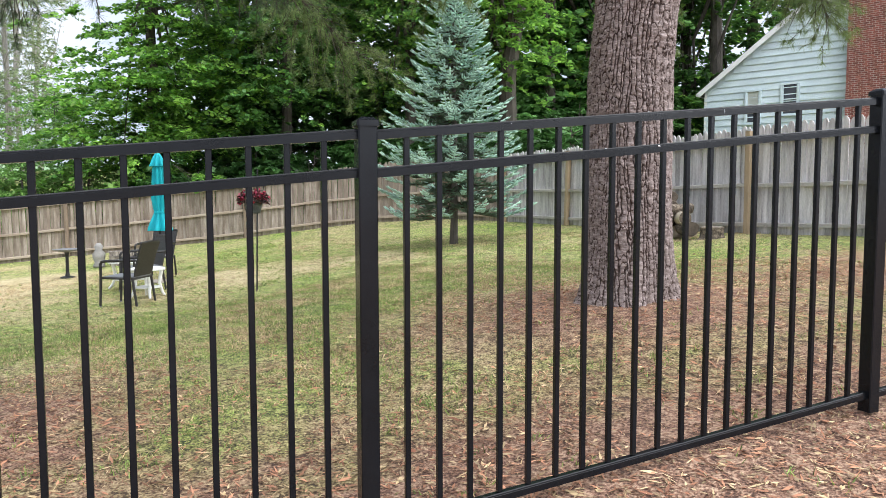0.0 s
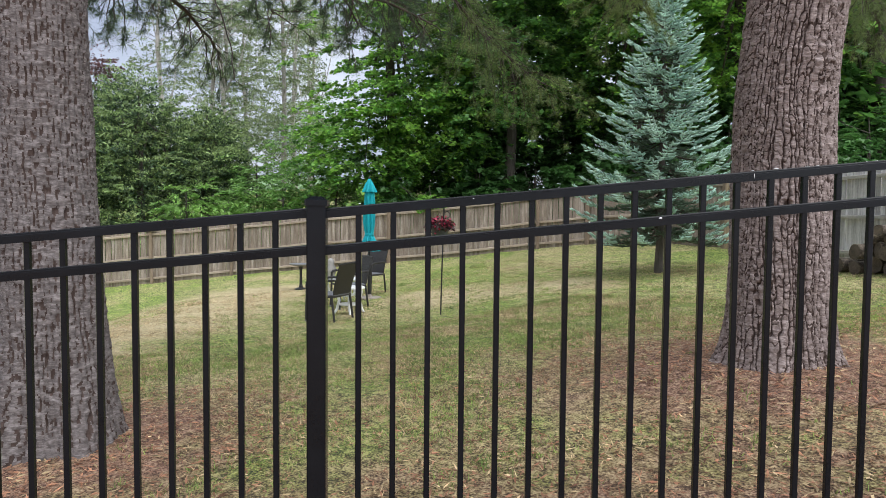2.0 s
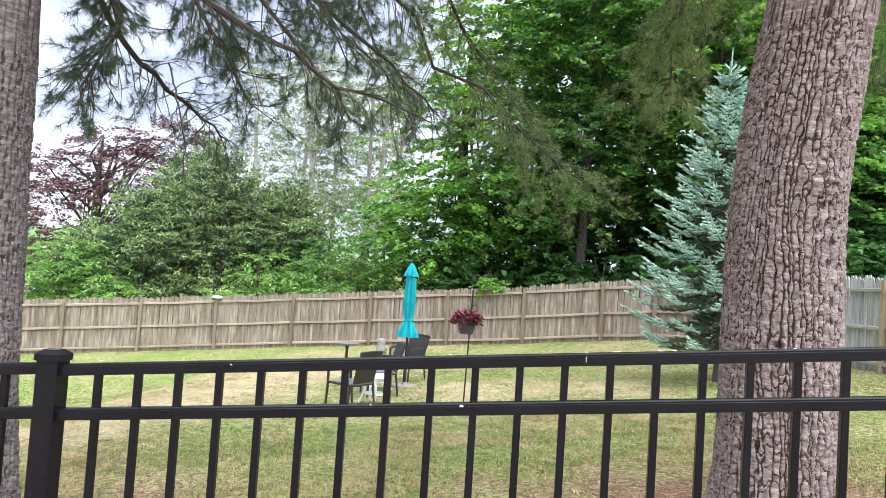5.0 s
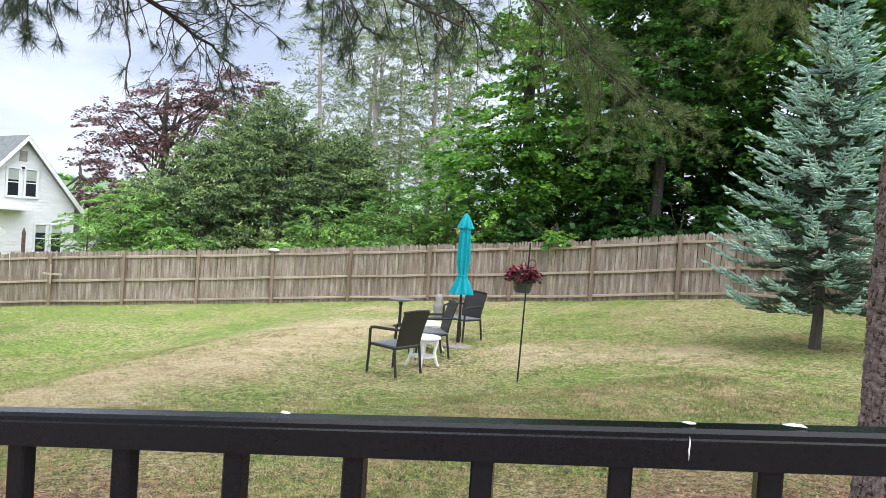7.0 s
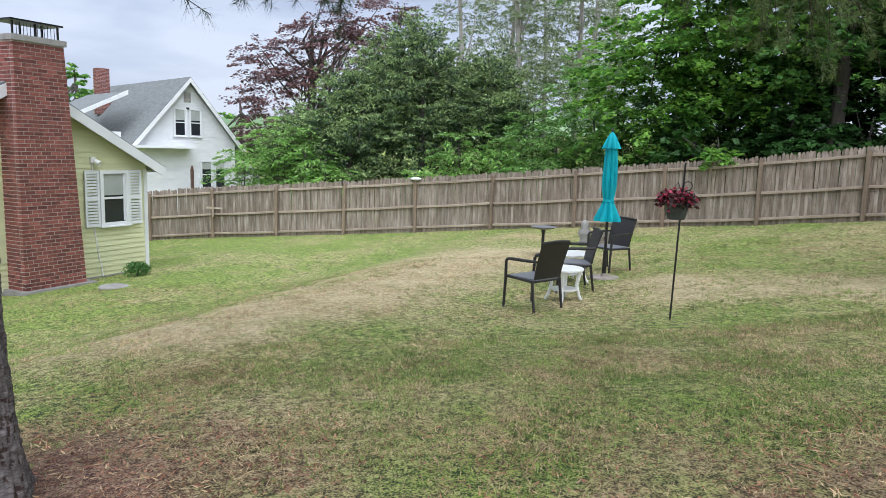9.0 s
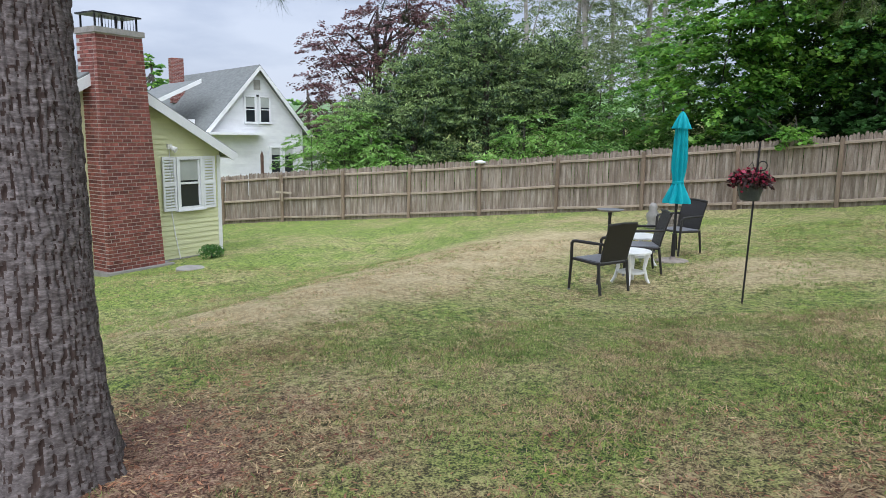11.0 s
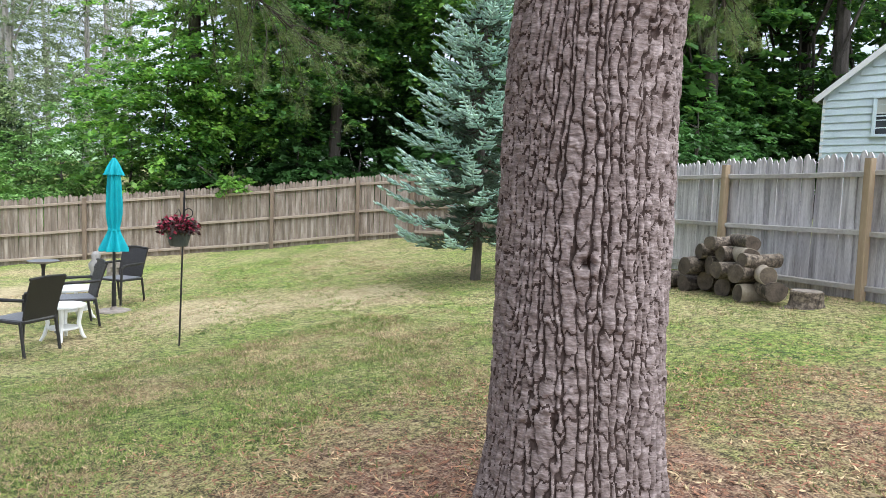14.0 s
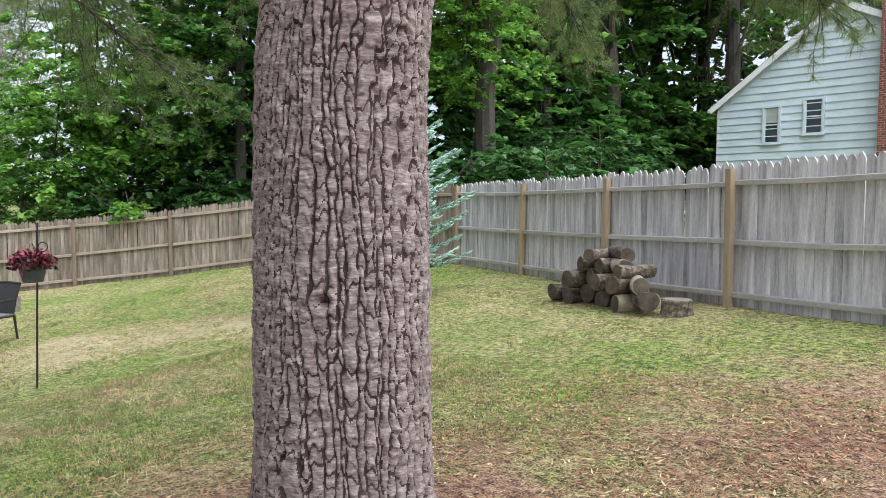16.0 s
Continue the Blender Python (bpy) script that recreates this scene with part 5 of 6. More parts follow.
def near_pines():
    rng = np.random.default_rng(21)
    z1 = gz(T1.x, T1.y) - 0.1
    one = thing("pine_tree", (T1.x, T1.y, z1), 0, "tall pine with thick furrowed grey-brown bark", "tree", "near pines")
    face = math.atan2(4.455 - T1.y, -0.37 - T1.x)
    knots = [(face + 0.02, 1.17, 0.055, 0.08), (face + 0.03, 1.70, 0.045, 0.012), (face + 0.42, 1.70, 0.05, 0.010), (face + 0.45, 2.12, 0.075, 0.022), (face - 0.02, 2.12, 0.065, 0.014), (face - 0.25, 0.69, 0.05, 0.015), (face + 0.75, 0.70, 0.05, 0.012), (face + 0.42, 0.98, 0.05, 0.008), (face + 0.9, 2.4, 0.07, 0.05), (face + 0.2, 3.0, 0.06, 0.05), (face + 0.75, 3.3, 0.08, 0.06), (face + 0.8, 2.05, 0.06, 0.03)]
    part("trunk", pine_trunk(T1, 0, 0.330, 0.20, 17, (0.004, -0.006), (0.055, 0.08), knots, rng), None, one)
    z2 = gz(T2.x, T2.y) - 0.1
    two = thing("pine_tree", (T2.x, T2.y, z2), 0, "tall pine with furrowed grey bark, toned dark for shade, beside the lawn", "tree", "near pines")
    f2 = math.atan2(2.05 - T2.y, 0.78 - T2.x)
    part("trunk", pine_trunk(T2, 0, 0.275, 0.16, 17, (-0.015, -0.02), (0, 0), [(f2 + 0.1, 2.3, 0.09, 0.02), (f2 - 0.4, 1.8, 0.06, 0.012), (f2 + 0.8, 1.45, 0.07, 0.02), (f2 + 0.95, 1.3, 0.06, 0.015)], rng, 250, 280, skirt=0.42, bark=SHADED_GREY_BARK), None, two)

    def limb(tree, at, path, *args, **kw):
        o = Vector(tree.matrix_basis.translation)
        bough(rng, [Vector(p) - o for p in path], *args, tree=tree, **kw)
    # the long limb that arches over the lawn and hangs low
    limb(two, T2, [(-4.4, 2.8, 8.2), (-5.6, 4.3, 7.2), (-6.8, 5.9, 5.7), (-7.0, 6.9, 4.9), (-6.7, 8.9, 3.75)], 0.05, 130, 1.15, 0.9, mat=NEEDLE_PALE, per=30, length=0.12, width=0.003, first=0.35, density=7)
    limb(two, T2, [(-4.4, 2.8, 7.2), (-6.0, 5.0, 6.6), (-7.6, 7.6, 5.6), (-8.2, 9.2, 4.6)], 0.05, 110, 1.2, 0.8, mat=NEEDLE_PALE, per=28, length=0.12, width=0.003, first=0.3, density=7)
    # dark boughs against the sky
    limb(two, T2, [(-4.2, 2.8, 4.6), (-4.3, 3.7, 4.1), (-4.5, 4.7, 3.75), (-4.6, 5.6, 3.6)], 0.03, 46, 0.6, 0.5, mat=NEEDLE, first=0.3, density=4)
    limb(two, T2, [(-4.5, 2.7, 4.4), (-5.2, 3.3, 3.85), (-5.9, 3.9, 3.6), (-6.5, 4.3, 3.5)], 0.03, 50, 0.65, 0.5, mat=NEEDLE, first=0.25, density=4)
    limb(two, T2, [(-4.4, 2.7, 5.6), (-5.2, 4.2, 4.9), (-5.9, 5.6, 4.5), (-6.4, 6.6, 4.1)], 0.04, 70, 0.8, 0.6, mat=NEEDLE, first=0.3, density=4)
    limb(two, T2, [(-4.0, 2.7, 4.5), (-3.4, 3.6, 4.2), (-3.1, 4.4, 4.0)], 0.025, 26, 0.55, 0.4, mat=NEEDLE, first=0.3, density=4)
    # the bare hanging twig
    limb(two, T2, [(-4.3, 3.5, 3.6), (-4.15, 3.55, 3.3), (-4.05, 3.62, 3.0), (-3.98, 3.61, 2.79)], 0.004, 2, 0.08, 0.2, mat=NEEDLE, first=0.8, density=1)
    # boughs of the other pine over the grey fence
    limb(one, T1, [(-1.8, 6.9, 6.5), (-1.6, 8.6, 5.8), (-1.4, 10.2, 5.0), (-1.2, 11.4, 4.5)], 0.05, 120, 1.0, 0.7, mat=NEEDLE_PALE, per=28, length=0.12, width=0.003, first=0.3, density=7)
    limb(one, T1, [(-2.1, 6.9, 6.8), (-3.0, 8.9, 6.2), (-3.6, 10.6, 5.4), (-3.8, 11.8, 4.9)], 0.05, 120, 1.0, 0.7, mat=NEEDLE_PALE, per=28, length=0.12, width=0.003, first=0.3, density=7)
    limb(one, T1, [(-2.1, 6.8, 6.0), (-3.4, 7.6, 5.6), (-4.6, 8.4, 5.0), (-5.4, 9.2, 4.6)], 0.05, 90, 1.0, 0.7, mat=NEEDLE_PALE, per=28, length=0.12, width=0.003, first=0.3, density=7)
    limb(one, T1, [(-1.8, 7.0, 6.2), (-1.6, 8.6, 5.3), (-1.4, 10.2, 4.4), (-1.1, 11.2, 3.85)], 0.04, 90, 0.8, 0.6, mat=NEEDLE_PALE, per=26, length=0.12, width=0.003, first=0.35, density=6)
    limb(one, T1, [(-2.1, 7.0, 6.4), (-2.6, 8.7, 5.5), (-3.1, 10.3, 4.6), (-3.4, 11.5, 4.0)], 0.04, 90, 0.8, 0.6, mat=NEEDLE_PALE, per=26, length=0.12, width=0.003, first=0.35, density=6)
    # more dark boughs of the second pine, hanging into the sky's opening
    for a, b, c in (((-4.5, 2.7, 5.0), (-4.75, 3.2, 3.95), (-4.72, 2.95, 3.40)), ((-4.5, 2.7, 5.2), (-4.8, 3.8, 4.1), (-4.65, 4.15, 3.45)), ((-4.5, 2.8, 5.4), (-4.8, 4.4, 4.15), (-4.9, 5.05, 3.55)), ((-4.5, 2.8, 5.8), (-5.1, 4.8, 4.5), (-5.15, 5.6, 3.95)),
                    ((-4.6, 2.6, 5.0), (-5.5, 3.2, 4.2), (-6.1, 2.9, 3.75)), ((-4.6, 2.7, 5.4), (-5.4, 3.9, 4.4), (-5.3, 4.2, 3.95)), ((-4.6, 2.7, 6.0), (-5.6, 4.6, 5.0), (-6.2, 5.4, 4.5)), ((-4.6, 2.8, 6.4), (-6.2, 5.2, 5.6), (-7.4, 6.2, 5.0))):
        limb(two, T2, [a, b, c], 0.028, 44, 0.55, 0.5, mat=NEEDLE, per=30, width=0.003, first=0.3, density=5)
    # higher canopy, out of view; needles widened to shade the lawn and trunks
    for tree, t in ((one, T1), (two, T2)):
        for k in range(17):
            a = k * 2.4 + 0.5
            h = 6.6 + k * 0.55
            p0 = Vector((t.x, t.y, h))
            d = Vector((math.cos(a), math.sin(a), 0))
            reach = 4.6 - k * 0.12
            limb(tree, t, [p0, p0 + d * reach * 0.5 + Vector((0, 0, 0.3)), p0 + d * reach], 0.05, 98, 1.3, 0.4, mat=NEEDLE, per=11, length=0.20, width=0.036, first=0.12, density=6)


near_pines()


# ---------------------------------------------------------------- blue spruce
def fingers(lines, radius, seg=4):
    """Needle-covered shoots: tapered tubes along the lines (count, steps, 3), as one array of rings."""
    n, k = lines.shape[:2]
    d = unit(np.gradient(lines, axis=1))
    side = unit(np.cross(d, (0.03, 0.02, 1.0)))
    up = np.cross(side, d)
    girth = radius[:, None] * np.array([0.55] + [1.0] * (k - 2) + [0.35])[None]
    a = np.arange(seg) * 2 * math.pi / seg
    ring = side[:, :, None] * np.cos(a)[None, None, :, None] + up[:, :, None] * np.sin(a)[None, None, :, None]
    v = (lines[:, :, None] + ring * girth[:, :, None, None]).reshape(n, k * seg, 3)
    return v, [(i * seg + j, i * seg + (j + 1) % seg, (i + 1) * seg + (j + 1) % seg, (i + 1) * seg + j) for i in range(k - 1) for j in range(seg)]


def bristles(rng, lines, radius, per, width=0.004):
    """Short needles standing forwards round the lines."""
    n, k = lines.shape[:2]
    q = rng.random((n, per)) * (k - 1.001)
    i = q.astype(int)
    rows = np.arange(n)[:, None]
    base = lines[rows, i] + (lines[rows, i + 1] - lines[rows, i]) * (q - i)[..., None]
    d = unit(unit(lines[rows, i + 1] - lines[rows, i]) * 0.8 + rng.normal(size=(n, per, 3)) * 0.6 + (0, 0, 0.12))
    side = unit(np.cross(d, rng.normal(size=(n, per, 3)))) * width / 2
    tip = base + d * (radius[:, None, None] + rng.uniform(0.008, 0.022, (n, per, 1)))
    return np.stack([base - side, base + side, tip], 2).reshape(-1, 3, 3)


def blue_spruce(x, y, height, radius):
    rng = np.random.default_rng(8)
    z0 = gz(x, y)
    t = thing("spruce_tree", (x, y, z0), 0, "young blue spruce with layered silvery branches", "tree")
    part("trunk", Form().tube([(0, 0, -0.1), (0.02, 0, 0.5), (0, 0.03, 2.5), (0, 0, height * 0.97)], [0.095, 0.08, 0.055, 0.012], 10), DARK_BARK, t)
    young, old = [], []

    def shoot(store, p, way, length, curl):
        s = np.linspace(0, 1, 4)[:, None]
        store.append(p + way * length * s + np.array((0, 0, 1.0)) * curl * length * s ** 2)
    h = 0.88
    while h < height - 0.12:
        u = h / height
        reach = radius * min(1.0, 1.10 * (1 - u) ** 0.93) * (0.76 + 0.24 * min(1.0, (h - 0.88) / 0.9)) + 0.06
        n = int(9 + 3 * (1 - u))
        spin = rng.uniform(0, 6.28)
        for k in range(n):
            a = 2 * math.pi * (k + rng.random() * 0.6) / n + spin
            d = np.array((math.cos(a), math.sin(a), 0.0))
            side = np.array((-d[1], d[0], 0.0))
            r = reach * rng.uniform(0.74, 1.08)
            rise = 0.42 * u ** 2 - 0.09 + rng.normal() * 0.05
            z = h + rng.normal() * 0.06
            steps = max(4, int(r / 0.085))
            line = [np.array((0, 0, z)) + d * r * q + side * r * 0.05 * math.sin(3 * q + k) + np.array((0, 0, r * (rise * q - 0.13 * math.sin(math.pi * q) + 0.06 * q ** 3))) for q in np.linspace(0, 1, steps + 1)]
            part("branch", Form().tube([tuple(p) for p in line], [0.015 * (1 - q / steps) + 0.003 for q in range(steps + 1)], 4, caps=False), TWIG, t)
            for q in range(1, steps + 1):
                v = q / steps
                span = (0.09 + 0.25 * min(1.0, r) * (1 - v) ** 0.7) * rng.uniform(0.6, 1.15)
                # Shoots near the stem take the darker needles, as the crown's inner shade.
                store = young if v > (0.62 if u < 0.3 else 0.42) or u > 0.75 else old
                for sg in (-1, 1):
                    way = unit(d * 0.65 + side * sg * rng.uniform(0.6, 1.1) + np.array((0, 0, rng.normal() * 0.16 - 0.08)))
                    shoot(store, line[q], way, span, 0.25)
                    for m in range(int(span / 0.11)):
                        at = line[q] + way * span * rng.uniform(0.25, 0.8)
                        shoot(store, at, unit(way + d * 0.5 - side * sg * rng.uniform(-0.2, 0.9)), rng.uniform(0.07, 0.12), 0.45)
                if v > 0.3:
                    shoot(store, line[q], unit(d + np.array((0, 0, 0.35))), rng.uniform(0.07, 0.12), 0.4)
            shoot(young, line[-1], d, 0.13, 0.5)
        h += 0.33 - 0.17 * u
    for q in range(5):
        shoot(young, np.array((0, 0, height - 0.3 + 0.08 * q)), np.array((0.0, 0.0, 1.0)), 0.16, 0.0)
    for q in range(5):
        a = q * 1.3
        shoot(young, np.array((0, 0, height - 0.02)), unit(np.array((math.cos(a), math.sin(a), 0.4))), 0.12, 0.6)
    shoot(young, np.array((0, 0, height - 0.05)), np.array((0.02, 0.02, 1.0)), 0.45, 0.0)
    for name, store, mat, girth, per in (("young_foliage", young, SPRUCE, 0.019, 13), ("old_foliage", old, SPRUCE_INNER, 0.013, 9)):
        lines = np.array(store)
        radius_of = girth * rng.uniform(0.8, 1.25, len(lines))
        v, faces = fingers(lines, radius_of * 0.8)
        shoots = cloud(name, v, faces, mat, t, "silvery blue-green shoots" if mat is SPRUCE else "dull older shoots, darkened as inside the crown")
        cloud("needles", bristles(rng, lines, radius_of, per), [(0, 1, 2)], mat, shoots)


blue_spruce(-8.25, 13.45, 5.75, 2.05)


# ---------------------------------------------------------------- trees and shrubs beyond the fences
def leafy_tree(name, place, trunk, blobs, mats, label, category="tree", size=(0.185, 0.138), per=41, fan=0.85, limbs=10, bark=None, seed=1, flat=0.72, shell=0.7, group="", rise=0.0, droop=0.35, tips=False):
    """trunk: (height, radius). Blobs are given about the tree's foot; mats: (material, share)."""
    rng = np.random.default_rng(seed)
    x, y = place
    t = thing(name, (x, y, gz(x, y)), 0, label, category, group)
    h, r = trunk
    wood = Form().tube([(0, 0, -0.2), (0.04 * h * rng.normal() * 0.3, 0.03 * h * rng.normal() * 0.3, h * 0.35), (0.05 * h * rng.normal() * 0.4, 0.05 * h * rng.normal() * 0.4, h * 0.7), (0, 0, h)], [r * 1.15, r * 0.9, r * 0.65, r * 0.2], 9)
    for k in range(limbs):
        b = blobs[k % len(blobs)]
        a = Vector((0, 0, h * rng.uniform(0.3, 0.9)))
        e = Vector(b[:3]) + Vector(rng.normal(size=3) * 0.4) * Vector(b[3:6]).length * 0.45
        mid = a.lerp(e, 0.5) + Vector(rng.normal(size=3)) * 0.35 + Vector((0, 0, 0.3))
        part("limb", Form().tube([a, mid, e], [r * 0.38, r * 0.22, r * 0.06], 6), bark or DARK_BARK, t)
    part("trunk", wood, bark or DARK_BARK, t)
    p, way, along = spray_points(rng, blobs, fan, per, shell, droop, rise)
    pick = along if tips else rng.random(len(p))
    lo = 0.0
    for mat, share in mats:
        k = (pick >= lo) & (pick < lo + share)
        lo += share
        cloud("crown", leaves(rng, p[k], size[0], size[1], flat, way[k]), QUAD, mat, t)
    return t


# Crown mixes: shares of the plain maple leaf and its shade-coloured copies.
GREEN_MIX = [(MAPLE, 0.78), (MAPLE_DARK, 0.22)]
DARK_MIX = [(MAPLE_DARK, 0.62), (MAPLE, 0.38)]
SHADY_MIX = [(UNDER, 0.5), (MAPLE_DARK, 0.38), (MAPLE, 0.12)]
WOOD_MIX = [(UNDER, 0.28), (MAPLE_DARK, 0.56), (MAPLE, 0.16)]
# the big maples in the corner behind the west fence
leafy_tree("maple_tree", (-22.3, 15.6), (11, 0.22), [(0.3, -1.2, 3.2, 2.6, 2.4, 2.4, 260), (0.2, 0.4, 6.5, 3.2, 3.0, 3.0, 300), (0.5, 1.5, 10.5, 3.4, 3.4, 3.2, 260), (1.6, 0.6, 4.4, 2.0, 2.0, 2.2, 150)], GREEN_MIX, "broad green maple behind the wooden fence", seed=31, group="maples")
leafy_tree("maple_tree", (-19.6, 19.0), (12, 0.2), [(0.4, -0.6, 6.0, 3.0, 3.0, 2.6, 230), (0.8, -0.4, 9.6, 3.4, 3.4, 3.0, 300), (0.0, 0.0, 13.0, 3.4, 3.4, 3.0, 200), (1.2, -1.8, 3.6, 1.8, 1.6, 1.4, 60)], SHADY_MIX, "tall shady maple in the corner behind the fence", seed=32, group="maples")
leafy_tree("maple_tree", (-15.8, 21.6), (13, 0.2), [(0.2, -1.0, 7.4, 3.0, 3.0, 2.4, 200), (0.4, -1.2, 10.8, 3.6, 3.6, 3.0, 280), (-0.5, -0.6, 4.6, 2.2, 2.0, 1.6, 80)], DARK_MIX, "tall maple with shade-toned leaves behind the fence", seed=33, group="maples")
leafy_tree("maple_tree", (-12.6, 23.2), (12, 0.34), [(0.0, -1.4, 5.8, 2.4, 2.2, 2.2, 150), (0.6, -1.0, 9.6, 3.4, 3.2, 3.0, 240), (-1.6, 0, 8.0, 2.4, 2.4, 2.4, 130)], GREEN_MIX, "maple with bright leaves above the grey fence", seed=34, group="maples")
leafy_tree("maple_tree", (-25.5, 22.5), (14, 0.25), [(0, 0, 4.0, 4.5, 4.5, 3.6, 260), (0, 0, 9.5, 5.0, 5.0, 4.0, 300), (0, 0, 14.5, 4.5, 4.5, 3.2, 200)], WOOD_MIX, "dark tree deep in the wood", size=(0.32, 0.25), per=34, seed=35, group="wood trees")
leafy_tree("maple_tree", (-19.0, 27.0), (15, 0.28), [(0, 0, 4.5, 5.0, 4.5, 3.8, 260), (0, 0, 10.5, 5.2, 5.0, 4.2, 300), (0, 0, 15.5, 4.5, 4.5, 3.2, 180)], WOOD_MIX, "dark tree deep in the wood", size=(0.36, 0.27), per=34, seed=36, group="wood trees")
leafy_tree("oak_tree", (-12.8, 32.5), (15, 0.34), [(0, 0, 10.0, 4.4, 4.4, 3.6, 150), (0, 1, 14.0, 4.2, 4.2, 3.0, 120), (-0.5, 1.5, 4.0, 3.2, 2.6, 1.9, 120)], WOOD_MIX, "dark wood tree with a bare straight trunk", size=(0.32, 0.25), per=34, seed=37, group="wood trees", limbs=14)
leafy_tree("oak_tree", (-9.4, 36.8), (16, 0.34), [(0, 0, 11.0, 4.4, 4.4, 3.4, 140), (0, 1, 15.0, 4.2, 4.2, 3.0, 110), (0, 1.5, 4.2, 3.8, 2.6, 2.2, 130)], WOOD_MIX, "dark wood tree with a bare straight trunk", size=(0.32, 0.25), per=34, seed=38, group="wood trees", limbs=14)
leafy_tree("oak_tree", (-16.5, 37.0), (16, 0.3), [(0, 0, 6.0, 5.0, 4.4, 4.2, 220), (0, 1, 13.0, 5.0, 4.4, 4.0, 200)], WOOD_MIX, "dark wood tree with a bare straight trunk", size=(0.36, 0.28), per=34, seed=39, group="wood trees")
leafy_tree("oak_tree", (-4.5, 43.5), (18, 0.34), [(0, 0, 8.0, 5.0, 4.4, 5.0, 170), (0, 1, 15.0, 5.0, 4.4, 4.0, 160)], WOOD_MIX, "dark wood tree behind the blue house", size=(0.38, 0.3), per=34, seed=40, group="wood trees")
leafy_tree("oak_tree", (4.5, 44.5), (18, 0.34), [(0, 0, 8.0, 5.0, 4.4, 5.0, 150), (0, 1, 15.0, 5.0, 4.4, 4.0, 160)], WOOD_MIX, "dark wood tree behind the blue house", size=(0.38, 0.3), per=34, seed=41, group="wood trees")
# undergrowth below the wood, its leaf colour darkened for the canopy's shade
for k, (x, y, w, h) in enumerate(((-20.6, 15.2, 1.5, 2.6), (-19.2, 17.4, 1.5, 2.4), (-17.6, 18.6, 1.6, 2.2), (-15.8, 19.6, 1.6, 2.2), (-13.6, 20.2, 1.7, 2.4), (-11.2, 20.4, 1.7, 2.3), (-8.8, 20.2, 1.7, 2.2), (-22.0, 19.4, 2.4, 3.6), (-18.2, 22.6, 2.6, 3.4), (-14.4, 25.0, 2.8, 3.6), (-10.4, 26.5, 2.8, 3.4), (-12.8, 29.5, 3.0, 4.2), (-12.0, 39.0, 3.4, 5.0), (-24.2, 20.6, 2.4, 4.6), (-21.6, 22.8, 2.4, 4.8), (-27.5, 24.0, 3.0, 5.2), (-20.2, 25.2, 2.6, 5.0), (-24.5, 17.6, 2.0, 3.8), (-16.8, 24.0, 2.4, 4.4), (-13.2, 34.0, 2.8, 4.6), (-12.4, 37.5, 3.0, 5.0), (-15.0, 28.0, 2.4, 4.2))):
    leafy_tree("undergrowth_bush", (x, y), (h, 0.06), [(0, 0, h * 0.5, w, w, h * 0.52, int(140 * w / 1.6))], [(UNDER, 1.0)], "leafy undergrowth bush toned for shade behind the fence", "bush", (0.23, 0.175), 20, 0.6, 5, seed=200 + k, group="undergrowth")
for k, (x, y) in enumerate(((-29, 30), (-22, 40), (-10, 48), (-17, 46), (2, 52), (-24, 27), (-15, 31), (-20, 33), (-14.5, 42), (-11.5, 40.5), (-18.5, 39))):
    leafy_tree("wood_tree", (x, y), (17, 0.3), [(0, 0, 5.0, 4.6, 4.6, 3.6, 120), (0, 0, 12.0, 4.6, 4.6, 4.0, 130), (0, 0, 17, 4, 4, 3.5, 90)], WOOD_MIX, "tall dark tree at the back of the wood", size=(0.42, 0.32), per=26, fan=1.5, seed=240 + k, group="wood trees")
# yews and cedars left of the maples
YEW_MIX = [(YEW_OLD, 0.55), (YEW, 0.45)]
for k, (x, y, h, w) in enumerate(((-29.6, 8.2, 7.6, 2.4), (-29.4, 5.3, 5.7, 2.1), (-29.8, 10.9, 6.1, 2.0), (-31.6, 7.4, 7.8, 2.6), (-30.6, 3.4, 4.2, 1.6))):
    chance = random.Random(k)
    spires = []
    for s in range(13):
        a, q = chance.uniform(0, 6.28), chance.uniform(0.1, 0.9)
        top = h * (1.02 - 0.45 * q) + chance.uniform(-0.4, 0.5)
        spires.append((w * q * math.cos(a), w * q * math.sin(a), top - 1.0, 0.4, 0.4, 0.9, 22))
    leafy_tree("yew_tree", (x, y), (h * 0.9, 0.16), [(0, 0, h * 0.26, w, w, h * 0.30, int(260 * w / 2.4)), (0.1, 0, h * 0.50, w * 0.82, w * 0.82, h * 0.28, int(200 * w / 2.4)), (0, 0.1, h * 0.74, w * 0.45, w * 0.45, h * 0.2, 70)] + spires, YEW_MIX,
               "dense dark olive yew with feathery branch tips", size=(0.16, 0.052), per=43, fan=0.95, limbs=8, seed=60 + k, flat=0.35, shell=0.55, group="yews", rise=0.75, droop=0.30, tips=True)
# copper maple
leafy_tree("copper_maple", (-41.0, 3.6), (9.5, 0.25), [(0, -1.0, 4.6, 3.0, 2.8, 2.6, 200), (0, 1.5, 7.6, 2.8, 2.8, 1.5, 110), (0, 3.4, 9.6, 2.2, 2.2, 1.0, 60), (0, -2.2, 7.2, 1.8, 1.8, 0.9, 45), (0, 0.6, 9.0, 1.6, 1.6, 0.8, 30)], [(COPPER, 1.0)], "copper-leaved maple beyond the yews", size=(0.17, 0.11), per=62, fan=1.3, shell=0.5, droop=0.22, limbs=24, seed=70)
